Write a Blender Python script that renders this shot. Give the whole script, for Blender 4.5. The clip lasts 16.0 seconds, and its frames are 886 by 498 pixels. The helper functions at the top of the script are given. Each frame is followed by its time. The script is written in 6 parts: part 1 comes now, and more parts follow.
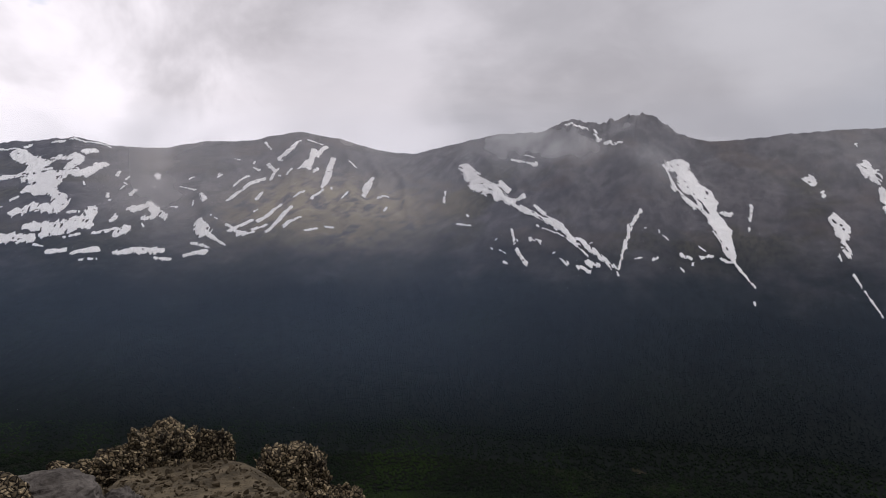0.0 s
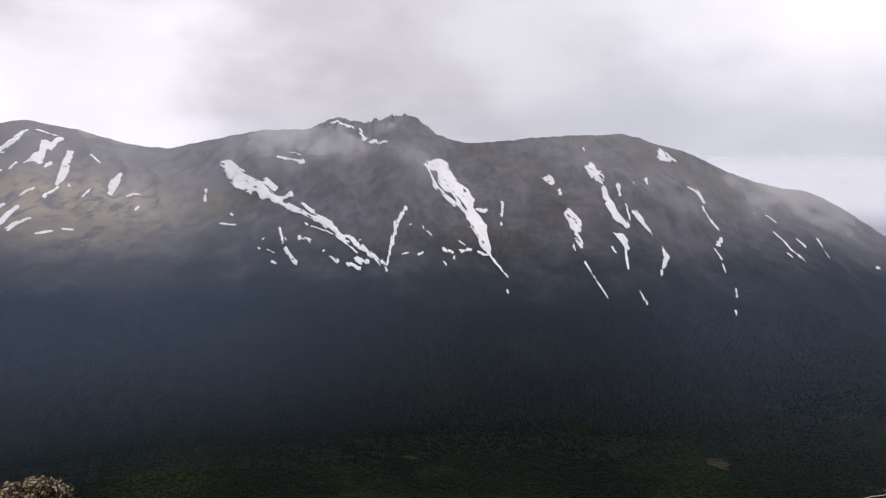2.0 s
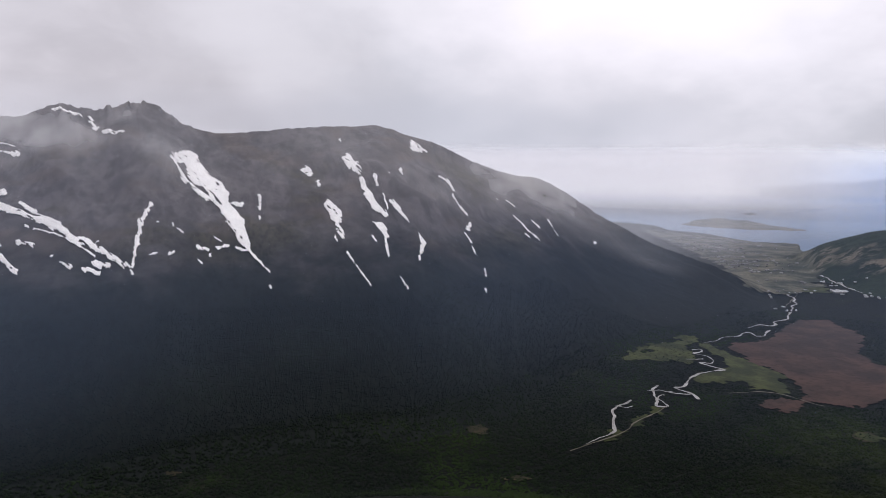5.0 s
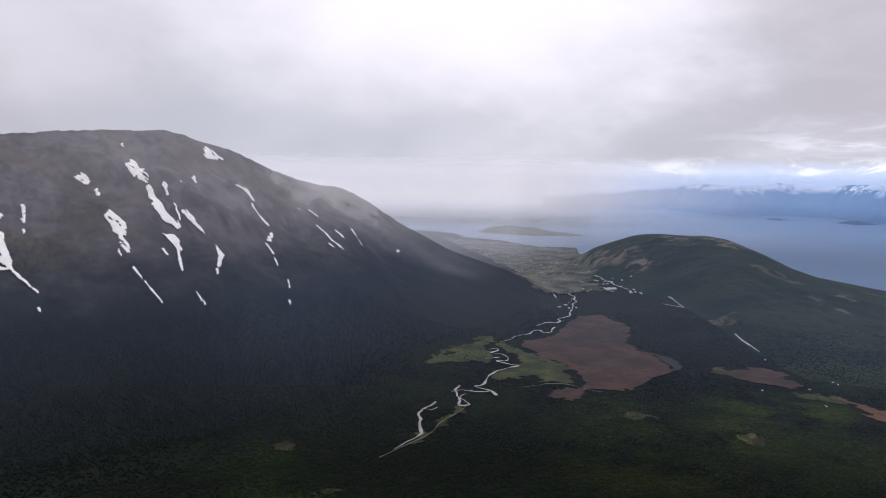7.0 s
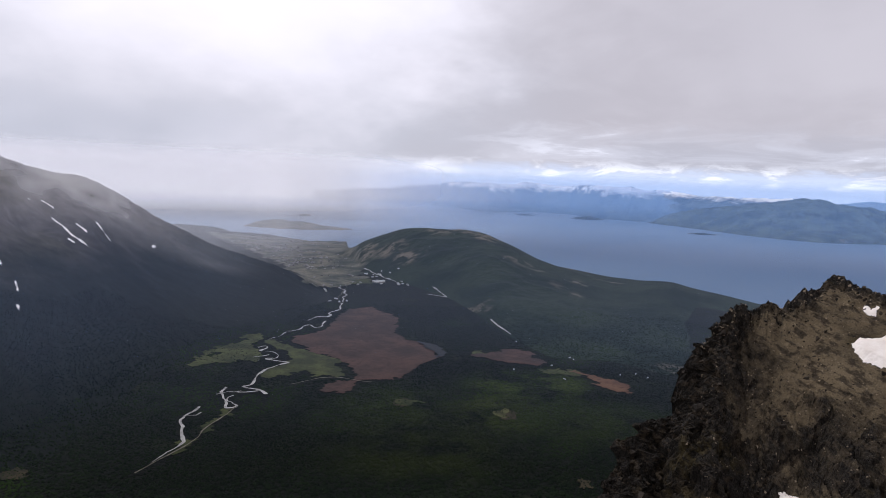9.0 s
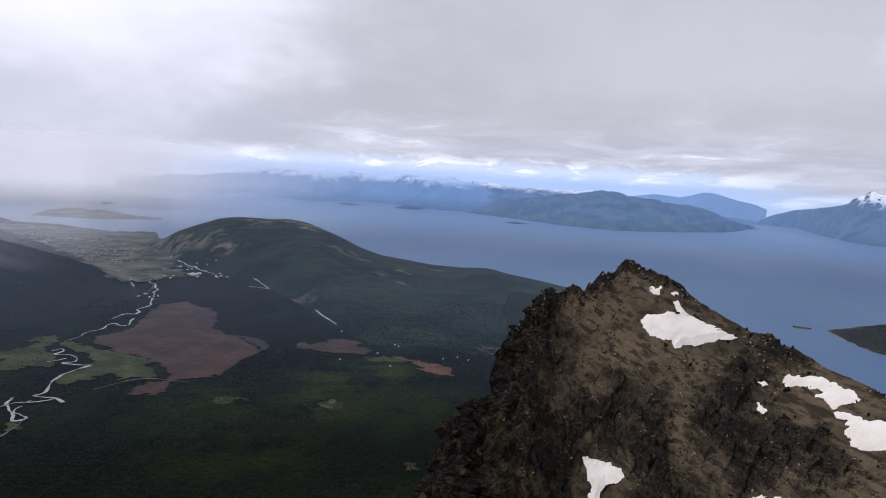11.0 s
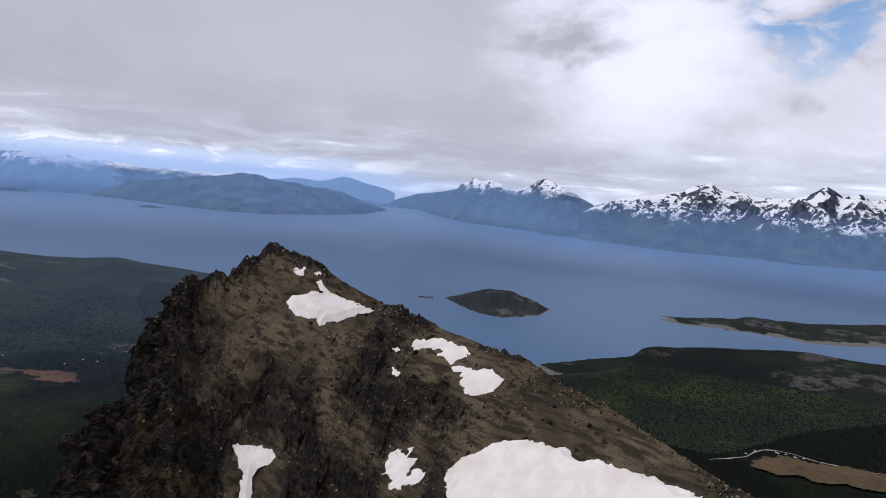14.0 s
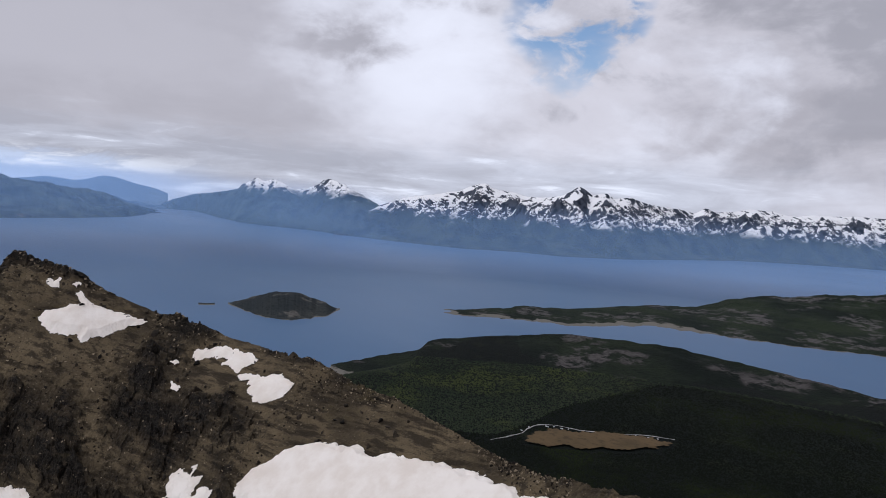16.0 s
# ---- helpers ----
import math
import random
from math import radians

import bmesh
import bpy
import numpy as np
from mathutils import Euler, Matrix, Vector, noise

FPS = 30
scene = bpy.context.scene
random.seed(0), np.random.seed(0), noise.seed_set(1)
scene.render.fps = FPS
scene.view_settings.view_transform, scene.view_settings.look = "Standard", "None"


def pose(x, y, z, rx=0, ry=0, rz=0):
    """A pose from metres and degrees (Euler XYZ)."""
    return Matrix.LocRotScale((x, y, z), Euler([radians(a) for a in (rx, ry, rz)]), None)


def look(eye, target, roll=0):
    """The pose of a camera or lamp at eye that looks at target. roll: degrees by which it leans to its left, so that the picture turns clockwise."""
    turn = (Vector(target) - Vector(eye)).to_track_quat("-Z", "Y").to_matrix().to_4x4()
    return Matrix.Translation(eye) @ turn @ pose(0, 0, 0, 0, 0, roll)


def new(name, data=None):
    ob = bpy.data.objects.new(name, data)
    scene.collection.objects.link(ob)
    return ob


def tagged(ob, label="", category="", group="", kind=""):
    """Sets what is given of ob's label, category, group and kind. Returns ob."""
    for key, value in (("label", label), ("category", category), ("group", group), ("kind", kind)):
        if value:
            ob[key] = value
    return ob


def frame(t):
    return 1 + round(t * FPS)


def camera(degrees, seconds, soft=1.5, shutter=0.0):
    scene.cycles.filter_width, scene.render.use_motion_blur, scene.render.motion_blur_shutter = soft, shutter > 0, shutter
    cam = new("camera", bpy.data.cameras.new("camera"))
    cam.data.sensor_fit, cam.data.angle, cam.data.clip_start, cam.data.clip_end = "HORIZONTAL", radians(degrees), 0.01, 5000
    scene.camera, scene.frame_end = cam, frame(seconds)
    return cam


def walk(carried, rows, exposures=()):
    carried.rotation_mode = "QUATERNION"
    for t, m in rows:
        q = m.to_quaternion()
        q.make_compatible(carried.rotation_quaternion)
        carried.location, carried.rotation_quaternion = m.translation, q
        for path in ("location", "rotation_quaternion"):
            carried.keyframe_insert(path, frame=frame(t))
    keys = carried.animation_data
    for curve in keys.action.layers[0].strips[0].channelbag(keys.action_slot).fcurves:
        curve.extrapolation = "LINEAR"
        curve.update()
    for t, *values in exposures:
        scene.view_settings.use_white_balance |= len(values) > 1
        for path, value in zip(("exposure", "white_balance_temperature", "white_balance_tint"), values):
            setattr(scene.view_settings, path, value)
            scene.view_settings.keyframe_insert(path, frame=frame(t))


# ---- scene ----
cam = camera(67.73, 16.0, soft=0.5)
EYE = 160.0            # the viewpoint's height over the sea, metres

PATH = [
    (0.0, 83.56, -0.61, 20.08),
    (0.5, 83.34, -1.06, 15.10),
    (1.0, 83.42, -1.25, 10.23),
    (1.5, 83.57, -1.30, 5.25),
    (2.0, 83.67, -1.15, 0.22),
    (2.5, 83.69, -0.87, -3.87),
    (3.0, 83.56, -0.56, -7.19),
    (5.5, 83.33, -0.55, -24.09),
    (6.0, 83.60, -0.68, -28.03),
    (6.5, 83.91, -0.70, -32.45),
    (7.0, 84.19, -0.85, -37.35),
    (7.5, 84.34, -0.98, -42.63),
    (8.0, 84.34, -1.43, -47.93),
    (8.5, 84.29, -1.80, -52.82),
    (9.0, 84.21, -2.28, -57.08),
    (11.5, 83.96, -3.40, -76.77),
    (12.0, 83.94, -3.61, -81.99),
    (12.5, 84.05, -3.72, -87.31),
    (13.0, 84.21, -3.91, -92.50),
    (13.5, 84.38, -4.17, -97.57),
    (14.0, 84.59, -4.33, -102.48),
    (14.5, 84.85, -4.36, -107.33),
    (15.0, 85.20, -4.26, -112.21),
    (15.5, 85.61, -4.24, -116.77),
    (16.0, 85.95, -4.14, -120.93),
]
EXPOSURE = [(0, -0.05, 6300, 12), (0.7, 0.34, 6280, 12), (1.5, 0.42, 6270, 13), (3, 0.40, 6270, 13), (7, 0.32, 6150, 14), (9, 0.32, 6060, 14), (12.2, 0.32, 5820, 13), (13.5, 0.22, 5800, 13), (16, 0.02, 5900, 12)]
walk(cam, [(t, pose(0, 0, EYE, rx, ry, rz)) for t, rx, ry, rz in PATH], EXPOSURE)


# ---- sky and sun ----
SUN_BEARING, SUN_HEIGHT = 12.0, 52.0


class Nodes:
    """A small writer of node trees: values may be numbers, colours or sockets."""

    def __init__(self, tree):
        self.tree = tree
        tree.nodes.clear()

    def add(self, kind, inputs=(), out=0, **settings):
        node = self.tree.nodes.new(kind)
        s = settings
        if "operation" in s:
            node.operation = s["operation"]
        if "use_clamp" in s:
            node.use_clamp = s["use_clamp"]
        if "interpolation_type" in s:
            node.interpolation_type = s["interpolation_type"]
        if "data_type" in s:
            node.data_type = s["data_type"]
        if "attribute_name" in s:
            node.attribute_name = s["attribute_name"]
        if "feature" in s:
            node.feature = s["feature"]
        if "sky_type" in s:
            node.sky_type, node.sun_disc = s["sky_type"], s["sun_disc"]
            node.sun_elevation, node.sun_rotation = s["sun_elevation"], s["sun_rotation"]
        for key, value in dict(inputs).items():
            if isinstance(value, bpy.types.NodeSocket):
                self.tree.links.new(value, node.inputs[key])
            else:
                node.inputs[key].default_value = value
        return node.outputs[out]

    def math(self, op, a, b=0.0, clamp=False):
        return self.add("ShaderNodeMath", {0: a, 1: b}, operation=op, use_clamp=clamp)

    def vmath(self, op, a, b=(0, 0, 0), out=0):
        return self.add("ShaderNodeVectorMath", {0: a, 1: b}, out=out, operation=op)

    def noise(self, vector, scale, detail=4.0, rough=0.5, distortion=0.0, out=0):
        return self.add("ShaderNodeTexNoise", {"Vector": vector, "Scale": scale, "Detail": detail, "Roughness": rough, "Distortion": distortion}, out=out)

    def ramp(self, value, lo, hi, a=0.0, b=1.0, smooth=True):
        return self.add("ShaderNodeMapRange", {0: value, 1: lo, 2: hi, 3: a, 4: b}, interpolation_type="SMOOTHSTEP" if smooth else "LINEAR")

    def mix(self, factor, a, b):
        return self.add("ShaderNodeMix", {0: factor, 6: a, 7: b}, out=2, data_type="RGBA")

    def mul(self, *v):
        out = v[0]
        for w in v[1:]:
            out = self.math("MULTIPLY", out, w)
        return out


def rgb(r, g, b):
    return (r, g, b, 1.0)


def make_sky():
    world = bpy.data.worlds.new("sky")
    scene.world = world
    world.use_nodes = True
    n = Nodes(world.node_tree)
    way = n.add("ShaderNodeTexCoord")                      # generated: the way out into the sky
    sep = n.tree.nodes.new("ShaderNodeSeparateXYZ")
    n.tree.links.new(way, sep.inputs[0])
    x, y, z = sep.outputs
    up = n.math("MAXIMUM", z, 0.0)
    # the cloud deck is a level sheet: its pattern shrinks towards the horizon
    low = n.math("ADD", up, 0.28)
    deck = n.add("ShaderNodeCombineXYZ", {0: n.math("DIVIDE", x, low), 1: n.math("DIVIDE", y, low), 2: n.math("MULTIPLY", up, 2.0)})
    big = n.noise(deck, 0.75, 3, 0.5)
    mid = n.noise(deck, 2.2, 7, 0.58, 0.4)
    fine = n.noise(n.vmath("MULTIPLY", way, (1, 1, 1.8)), 6.0, 6, 0.52, 0.3)
    body = n.math("ADD", n.math("MULTIPLY", big, 0.45), n.math("ADD", n.math("MULTIPLY", mid, 0.30), n.math("MULTIPLY", fine, 0.25)))
    thin = n.ramp(body, 0.41, 0.60)

    drift = n.vmath("MULTIPLY", n.vmath("SUBTRACT", n.noise(n.vmath("MULTIPLY", way, (1, 1, 2)), 3.0, 5, 0.55, out=1), (0.5, 0.5, 0.5)), (0.42, 0.42, 0.30))
    bent = n.vmath("NORMALIZE", n.vmath("ADD", way, drift))

    def toward(bearing, height, near, far):
        b, h = radians(bearing), radians(height)
        c = n.vmath("DOT_PRODUCT", bent, (math.sin(b) * math.cos(h), math.cos(b) * math.cos(h), math.sin(h)), out=1)
        return n.ramp(c, math.cos(radians(far)), math.cos(radians(near)))

    grey = n.mix(thin, rgb(0.435, 0.41, 0.425), rgb(0.675, 0.642, 0.66))
    soft = n.ramp(n.noise(way, 5.0, 5, 0.55, 0.3), 0.36, 0.64, 0.35, 1.0)
    # bearing, height, where it is full and where it ends (degrees), how strong, the cloud's own brightness
    for bearing, height, near, far, strong, tone in (
            (34, 2, 10, 40, 0.85, (0.475, 0.480, 0.515)),      # fog over the valley's mouth
            (38, 33, 10, 34, 0.90, (0.96, 0.905, 0.925)),       # where the sun stands behind the deck
            (47, 17, 3, 16, 0.45, (0.86, 0.825, 0.855)),
            (94, 24, 2, 42, 0.80, (0.47, 0.445, 0.46)),        # heavier stretches of cloud
            (74, 10, 2, 18, 0.35, (0.44, 0.42, 0.44)),
            (-12, 17, 2, 20, 0.45, (0.47, 0.455, 0.48)),
            (-25, 4, 0.5, 15, 0.65, (0.90, 0.85, 0.88))):        # a bright gap behind the saddle
        grey = n.mix(n.math("MULTIPLY", toward(bearing, height, near, far), strong), grey, rgb(*tone))
    for bearing, height, near, far, strong, tone in (
            (-50, 10, 2, 22, 0.95, (1.12, 1.05, 1.08)),
            (-9, 11, 2, 13, 0.50, (0.45, 0.435, 0.455)),         # a dark bank over the ridge
            (5, 9, 2, 12, 0.55, (0.43, 0.415, 0.435)),
            (9, 16, 1, 14, 0.5, (0.70, 0.68, 0.70))):
        grey = n.mix(n.mul(toward(bearing, height, near, far), soft, strong), grey, rgb(*tone))
    # towards the south-west the deck breaks up: bright edges and a blue gap
    broken = toward(140, 22, 8, 42)
    heap = n.vmath("MULTIPLY", way, (1, 1, 1.7))
    lumps = n.math("ADD", n.math("MULTIPLY", n.noise(heap, 3.4, 7, 0.52, 0.35), 0.82), n.math("MULTIPLY", n.noise(heap, 15, 6, 0.58, 0.4), 0.18))
    grey = n.mix(n.mul(broken, n.ramp(lumps, 0.48, 0.62), 0.85), grey, rgb(0.80, 0.785, 0.82))
    grey = n.mix(n.mul(broken, n.ramp(lumps, 0.49, 0.38), 0.9), grey, rgb(0.37, 0.355, 0.375))
    grey = n.mix(n.mul(toward(117, 13, 2, 13), n.ramp(lumps, 0.40, 0.52), 0.75), grey, rgb(0.90, 0.89, 0.93))
    blue = n.add("ShaderNodeTexSky", sky_type="NISHITA", sun_disc=False, sun_elevation=radians(SUN_HEIGHT), sun_rotation=radians(SUN_BEARING))
    blue = n.vmath("SCALE", blue)
    blue.node.inputs["Scale"].default_value = 0.12
    gap = n.mul(toward(131.5, 15.5, 1.0, 6.0), n.ramp(n.noise(n.vmath("MULTIPLY", way, (1, 1, 1.8)), 11, 5, 0.55, 0.4), 0.43, 0.56))
    gap = n.math("MAXIMUM", gap, n.mul(toward(-52, 15, 0.2, 2.2), 0.8))
    full = n.mix(gap, grey, blue)
    # under the deck, above the far coast: layered streaks, bright and grey by turns
    strata = n.noise(n.vmath("MULTIPLY", way, (2.4, 2.4, 15)), 2.4, 6, 0.58, 0.5)
    ragged = n.noise(n.vmath("MULTIPLY", way, (5, 5, 17)), 2.6, 7, 0.62, 0.5)
    edge = n.math("ADD", z, n.math("MULTIPLY", n.math("SUBTRACT", ragged, 0.5), 0.05))
    side = n.vmath("DOT_PRODUCT", way, (math.sin(radians(108)), math.cos(radians(108)), 0), out=1)
    side = n.ramp(side, 0.60, 0.88)
    layer = n.mul(n.ramp(edge, 0.10, 0.045), side)
    full = n.mix(n.mul(layer, 0.65), full, n.mix(n.ramp(strata, 0.38, 0.60), rgb(0.42, 0.425, 0.465), rgb(0.60, 0.615, 0.67)))
    full = n.mix(n.mul(layer, n.ramp(strata, 0.56, 0.68), 0.75), full, rgb(0.93, 0.94, 0.99))
    coast = n.ramp(n.vmath("DOT_PRODUCT", way, (math.sin(radians(74)), math.cos(radians(74)), 0), out=1), 0.86, 0.97)
    full = n.mix(n.mul(n.ramp(edge, 0.036, 0.016), coast, 0.75), full, rgb(0.60, 0.69, 0.86))
    full = n.mix(n.mul(n.ramp(edge, 0.012, 0.022), n.ramp(edge, 0.046, 0.030), coast, n.ramp(ragged, 0.45, 0.62), 0.75), full, rgb(0.97, 0.99, 1.03))
    back = n.add("ShaderNodeBackground", {0: full, 1: 1.0})
    out = n.tree.nodes.new("ShaderNodeOutputWorld")
    n.tree.links.new(back, out.inputs[0])


make_sky()
sun = new("sun", bpy.data.lights.new("sun", "SUN"))
sun.data.energy, sun.data.angle, sun.data.color = 1.0, radians(14), (1.0, 0.96, 0.9)
sb, sh = radians(SUN_BEARING), radians(SUN_HEIGHT)
sun.matrix_world = look((0, 0, 0), (-math.sin(sb) * math.cos(sh), -math.cos(sb) * math.cos(sh), -math.sin(sh)))


# ---- numbers and meshes ----
def hashed(i, j, seed):
    h = (i.astype(np.int64) * 374761393 + j.astype(np.int64) * 668265263 + seed * 974634077) & 0x7FFFFFFF
    h = ((h ^ (h >> 13)) * 1274126177) & 0x7FFFFFFF
    return ((h ^ (h >> 16)) & 0xFFFF) / 65535.0


def value_noise(x, y, seed=0):
    x, y = np.asarray(x, float), np.asarray(y, float)
    i, j = np.floor(x), np.floor(y)
    u, v = x - i, y - j
    u, v = u * u * (3 - 2 * u), v * v * (3 - 2 * v)
    a, b = hashed(i, j, seed), hashed(i + 1, j, seed)
    c, d = hashed(i, j + 1, seed), hashed(i + 1, j + 1, seed)
    return (a + (b - a) * u) * (1 - v) + (c + (d - c) * u) * v - 0.5


def fbm(x, y, octaves=5, seed=0, rough=0.5):
    out, amp, k = 0.0, 1.0, 1.0
    for o in range(octaves):
        out = out + amp * value_noise(np.asarray(x) * k + 17.3 * o, np.asarray(y) * k - 9.1 * o, seed + o)
        amp, k = amp * rough, k * 2.03
    return out


def ridged(x, y, octaves=5, seed=0, rough=0.5):
    out, amp, k = 0.0, 1.0, 1.0
    for o in range(octaves):
        out = out + amp * (0.5 - 2 * np.abs(value_noise(np.asarray(x) * k + 5.7 * o, np.asarray(y) * k + 3.3 * o, seed + o)))
        amp, k = amp * rough, k * 2.07
    return out


def table(*pairs, w=0.35):
    """A curve through (bearing, value) pairs, with corners rounded over w degrees."""
    xs, ys = np.array([p[0] for p in pairs], float), np.array([p[1] for p in pairs], float)

    def at(b):
        b = np.asarray(b, float)
        return (np.interp(b - w, xs, ys) + 2 * np.interp(b, xs, ys) + np.interp(b + w, xs, ys)) / 4
    return at


def tan_deg(a):
    return np.tan(np.radians(a))


def polar(b, r):
    a = np.radians(b)
    return r * np.sin(a), r * np.cos(a)


def step(lo, hi, v):
    t = np.clip((np.asarray(v, float) - lo) / (hi - lo), 0, 1)
    return t * t * (3 - 2 * t)


def mesh_from(name, verts, faces, material, smooth=True):
    me = bpy.data.meshes.new(name)
    verts, faces = np.asarray(verts, np.float32), np.asarray(faces, np.int32)
    me.vertices.add(len(verts))
    me.vertices.foreach_set("co", verts.ravel())
    k = faces.shape[1]
    me.loops.add(faces.size)
    me.loops.foreach_set("vertex_index", faces.ravel())
    me.polygons.add(len(faces))
    me.polygons.foreach_set("loop_start", np.arange(0, faces.size, k, dtype=np.int32))
    me.polygons.foreach_set("use_smooth", np.full(len(faces), smooth))
    me.update(calc_edges=True)
    me.validate()
    me.materials.append(material)
    return me


def sheet(name, x, y, z, material, smooth=True, mapped=False):
    """A surface from three grids of the same shape, facing up; mapped: with a 0 to 1 map over it."""
    m, k = x.shape
    idx = np.arange(m * k).reshape(m, k)
    faces = np.stack([idx[:-1, :-1], idx[:-1, 1:], idx[1:, 1:], idx[1:, :-1]], -1).reshape(-1, 4)
    me = mesh_from(name, np.stack([x, y, z], -1).reshape(-1, 3), faces, material, smooth)
    count = len(me.polygons)
    if sum(me.polygons[i].normal.z for i in range(0, count, max(1, count // 50))) < 0:
        me.flip_normals()
    if mapped:
        layer = me.uv_layers.new(name="map")
        vi = np.zeros(len(me.loops), np.int32)
        me.loops.foreach_get("vertex_index", vi)
        layer.data.foreach_set("uv", np.stack([(vi // k) / (m - 1), (vi % k) / (k - 1)], -1).astype(np.float32).ravel())
    return new(name, me)


# ---- materials ----
def material(name):
    mat = bpy.data.materials.new(name)
    mat.use_nodes = True
    n = Nodes(mat.node_tree)
    place = n.add("ShaderNodeNewGeometry")
    return mat, n, place


def finish(mat, n, colour, rough=0.9, bump=None, strength=0.5, distance=1.0, specular=0.3, metallic=0.0):
    inputs = {"Base Color": colour, "Roughness": rough, "Specular IOR Level": specular, "Metallic": metallic}
    if bump is not None:
        inputs["Normal"] = n.add("ShaderNodeBump", {"Strength": strength, "Distance": distance, "Height": bump})
    bsdf = n.add("ShaderNodeBsdfPrincipled", inputs)
    out = n.tree.nodes.new("ShaderNodeOutputMaterial")
    n.tree.links.new(bsdf, out.inputs[0])
    return mat


def height_of(n, place):
    sep = n.tree.nodes.new("ShaderNodeSeparateXYZ")
    n.tree.links.new(place, sep.inputs[0])
    return sep.outputs[2]


def forest_material(name, dark, light, grain=0.25, rocky=0.0, rock=(0.20, 0.175, 0.14), at=0.006, spots=(), shore=0.0):
    mat, n, p = material(name)
    a, b = n.noise(p, 0.012, 5, 0.6), n.noise(p, grain, 4, 0.65)
    c = n.mix(n.ramp(a, 0.35, 0.65), rgb(*dark), rgb(*light))
    # dark speckle stands in for shade between the crowns
    c = n.mix(n.math("MULTIPLY", n.ramp(b, 0.55, 0.3), 0.7), c, rgb(dark[0] * 0.5, dark[1] * 0.5, dark[2] * 0.5))
    if rocky:
        bare = n.ramp(n.noise(p, at, 3, 0.5), 0.62 - rocky, 0.70 - rocky)
        for sx, sy, sz, size in spots:
            bare = n.math("MAXIMUM", bare, n.ramp(n.vmath("LENGTH", n.vmath("SUBTRACT", p, (sx, sy, sz)), out=1), size, size * 0.3))
        bare = n.mul(bare, n.ramp(n.noise(p, 0.05, 6, 0.65), 0.46, 0.58))
        c = n.mix(bare, c, n.mix(n.ramp(b, 0.3, 0.7), rgb(rock[0] * 0.6, rock[1] * 0.6, rock[2] * 0.6), rgb(*rock)))
    if shore:
        z = n.math("ADD", height_of(n, p), n.math("MULTIPLY", n.math("SUBTRACT", n.noise(p, 0.03, 5, 0.6), 0.5), shore * 5))
        c = n.mix(n.ramp(z, shore, shore * 0.6), c, rgb(0.16, 0.15, 0.13))
    return finish(mat, n, c, 0.95, b, 0.5, 2.0, 0.1)


def mountain_material():
    mat, n, p = material("mountain_slope")
    z = height_of(n, p)
    wob = n.noise(p, 0.02, 6, 0.6)
    grain, fine = n.noise(n.vmath("MULTIPLY", p, (1, 0.4, 0.4)), 0.25, 4, 0.6), n.noise(n.vmath("MULTIPLY", p, (1, 0.45, 0.45)), 0.08, 6, 0.65)
    # the woods' blue tint stands in for haze over the slope
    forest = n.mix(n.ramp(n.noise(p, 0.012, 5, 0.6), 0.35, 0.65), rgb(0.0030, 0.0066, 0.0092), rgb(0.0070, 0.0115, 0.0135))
    # near-black speckle imitates shaded gaps in the canopy
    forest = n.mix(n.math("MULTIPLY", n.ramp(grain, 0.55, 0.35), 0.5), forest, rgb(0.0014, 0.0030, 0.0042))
    scree = n.mix(n.ramp(fine, 0.35, 0.65), rgb(0.100, 0.093, 0.098), rgb(0.150, 0.138, 0.142))
    moss = n.mix(n.ramp(grain, 0.35, 0.6), rgb(0.040, 0.038, 0.026), rgb(0.090, 0.080, 0.050))
    # one round patch is coloured brighter, imitating sun through a cloud gap
    sun_patch = n.ramp(n.vmath("LENGTH", n.vmath("SUBTRACT", p, (-365, 640, 130)), out=1), 190, 50)
    patch = n.math("MAXIMUM", n.ramp(n.noise(p, 0.008, 4, 0.55), 0.50, 0.64), n.mul(sun_patch, n.ramp(fine, 0.35, 0.55)))
    moss = n.mix(n.math("MULTIPLY", sun_patch, 0.8), moss, rgb(0.42, 0.345, 0.20))
    gully = n.noise(n.vmath("MULTIPLY", p, (1, 0.5, 0.5)), 0.035, 7, 0.62, 0.6)
    scree = n.mix(n.math("MULTIPLY", n.ramp(gully, 0.52, 0.38), 0.5), scree, rgb(0.060, 0.055, 0.058))
    scree = n.mix(n.math("MULTIPLY", n.ramp(n.noise(p, 0.011, 5, 0.6), 0.50, 0.66), 0.5), scree, rgb(0.140, 0.112, 0.094))
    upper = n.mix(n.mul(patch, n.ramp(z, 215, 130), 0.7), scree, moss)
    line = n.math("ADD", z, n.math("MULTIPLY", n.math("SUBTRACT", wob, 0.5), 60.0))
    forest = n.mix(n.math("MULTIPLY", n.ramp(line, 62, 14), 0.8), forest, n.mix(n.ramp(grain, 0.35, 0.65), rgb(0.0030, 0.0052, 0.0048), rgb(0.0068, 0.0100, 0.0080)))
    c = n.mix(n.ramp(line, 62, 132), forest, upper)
    return finish(mat, n, c, 0.95, n.math("ADD", grain, n.math("ADD", fine, gully)), 0.15, 1.5, 0.15)


# x, y, reach and the painted tone of sunlit places in the valley
SUNLIT_SPOTS = ((440, 208, 60, (0.034, 0.052, 0.010)), (465, 192, 40, (0.036, 0.052, 0.011)), (385, 192, 48, (0.036, 0.048, 0.011)), (350, 255, 65, (0.018, 0.028, 0.008)), (400, 165, 65, (0.017, 0.027, 0.008)), (300, 205, 75, (0.014, 0.020, 0.007)), (410, 120, 65, (0.017, 0.026, 0.008)))


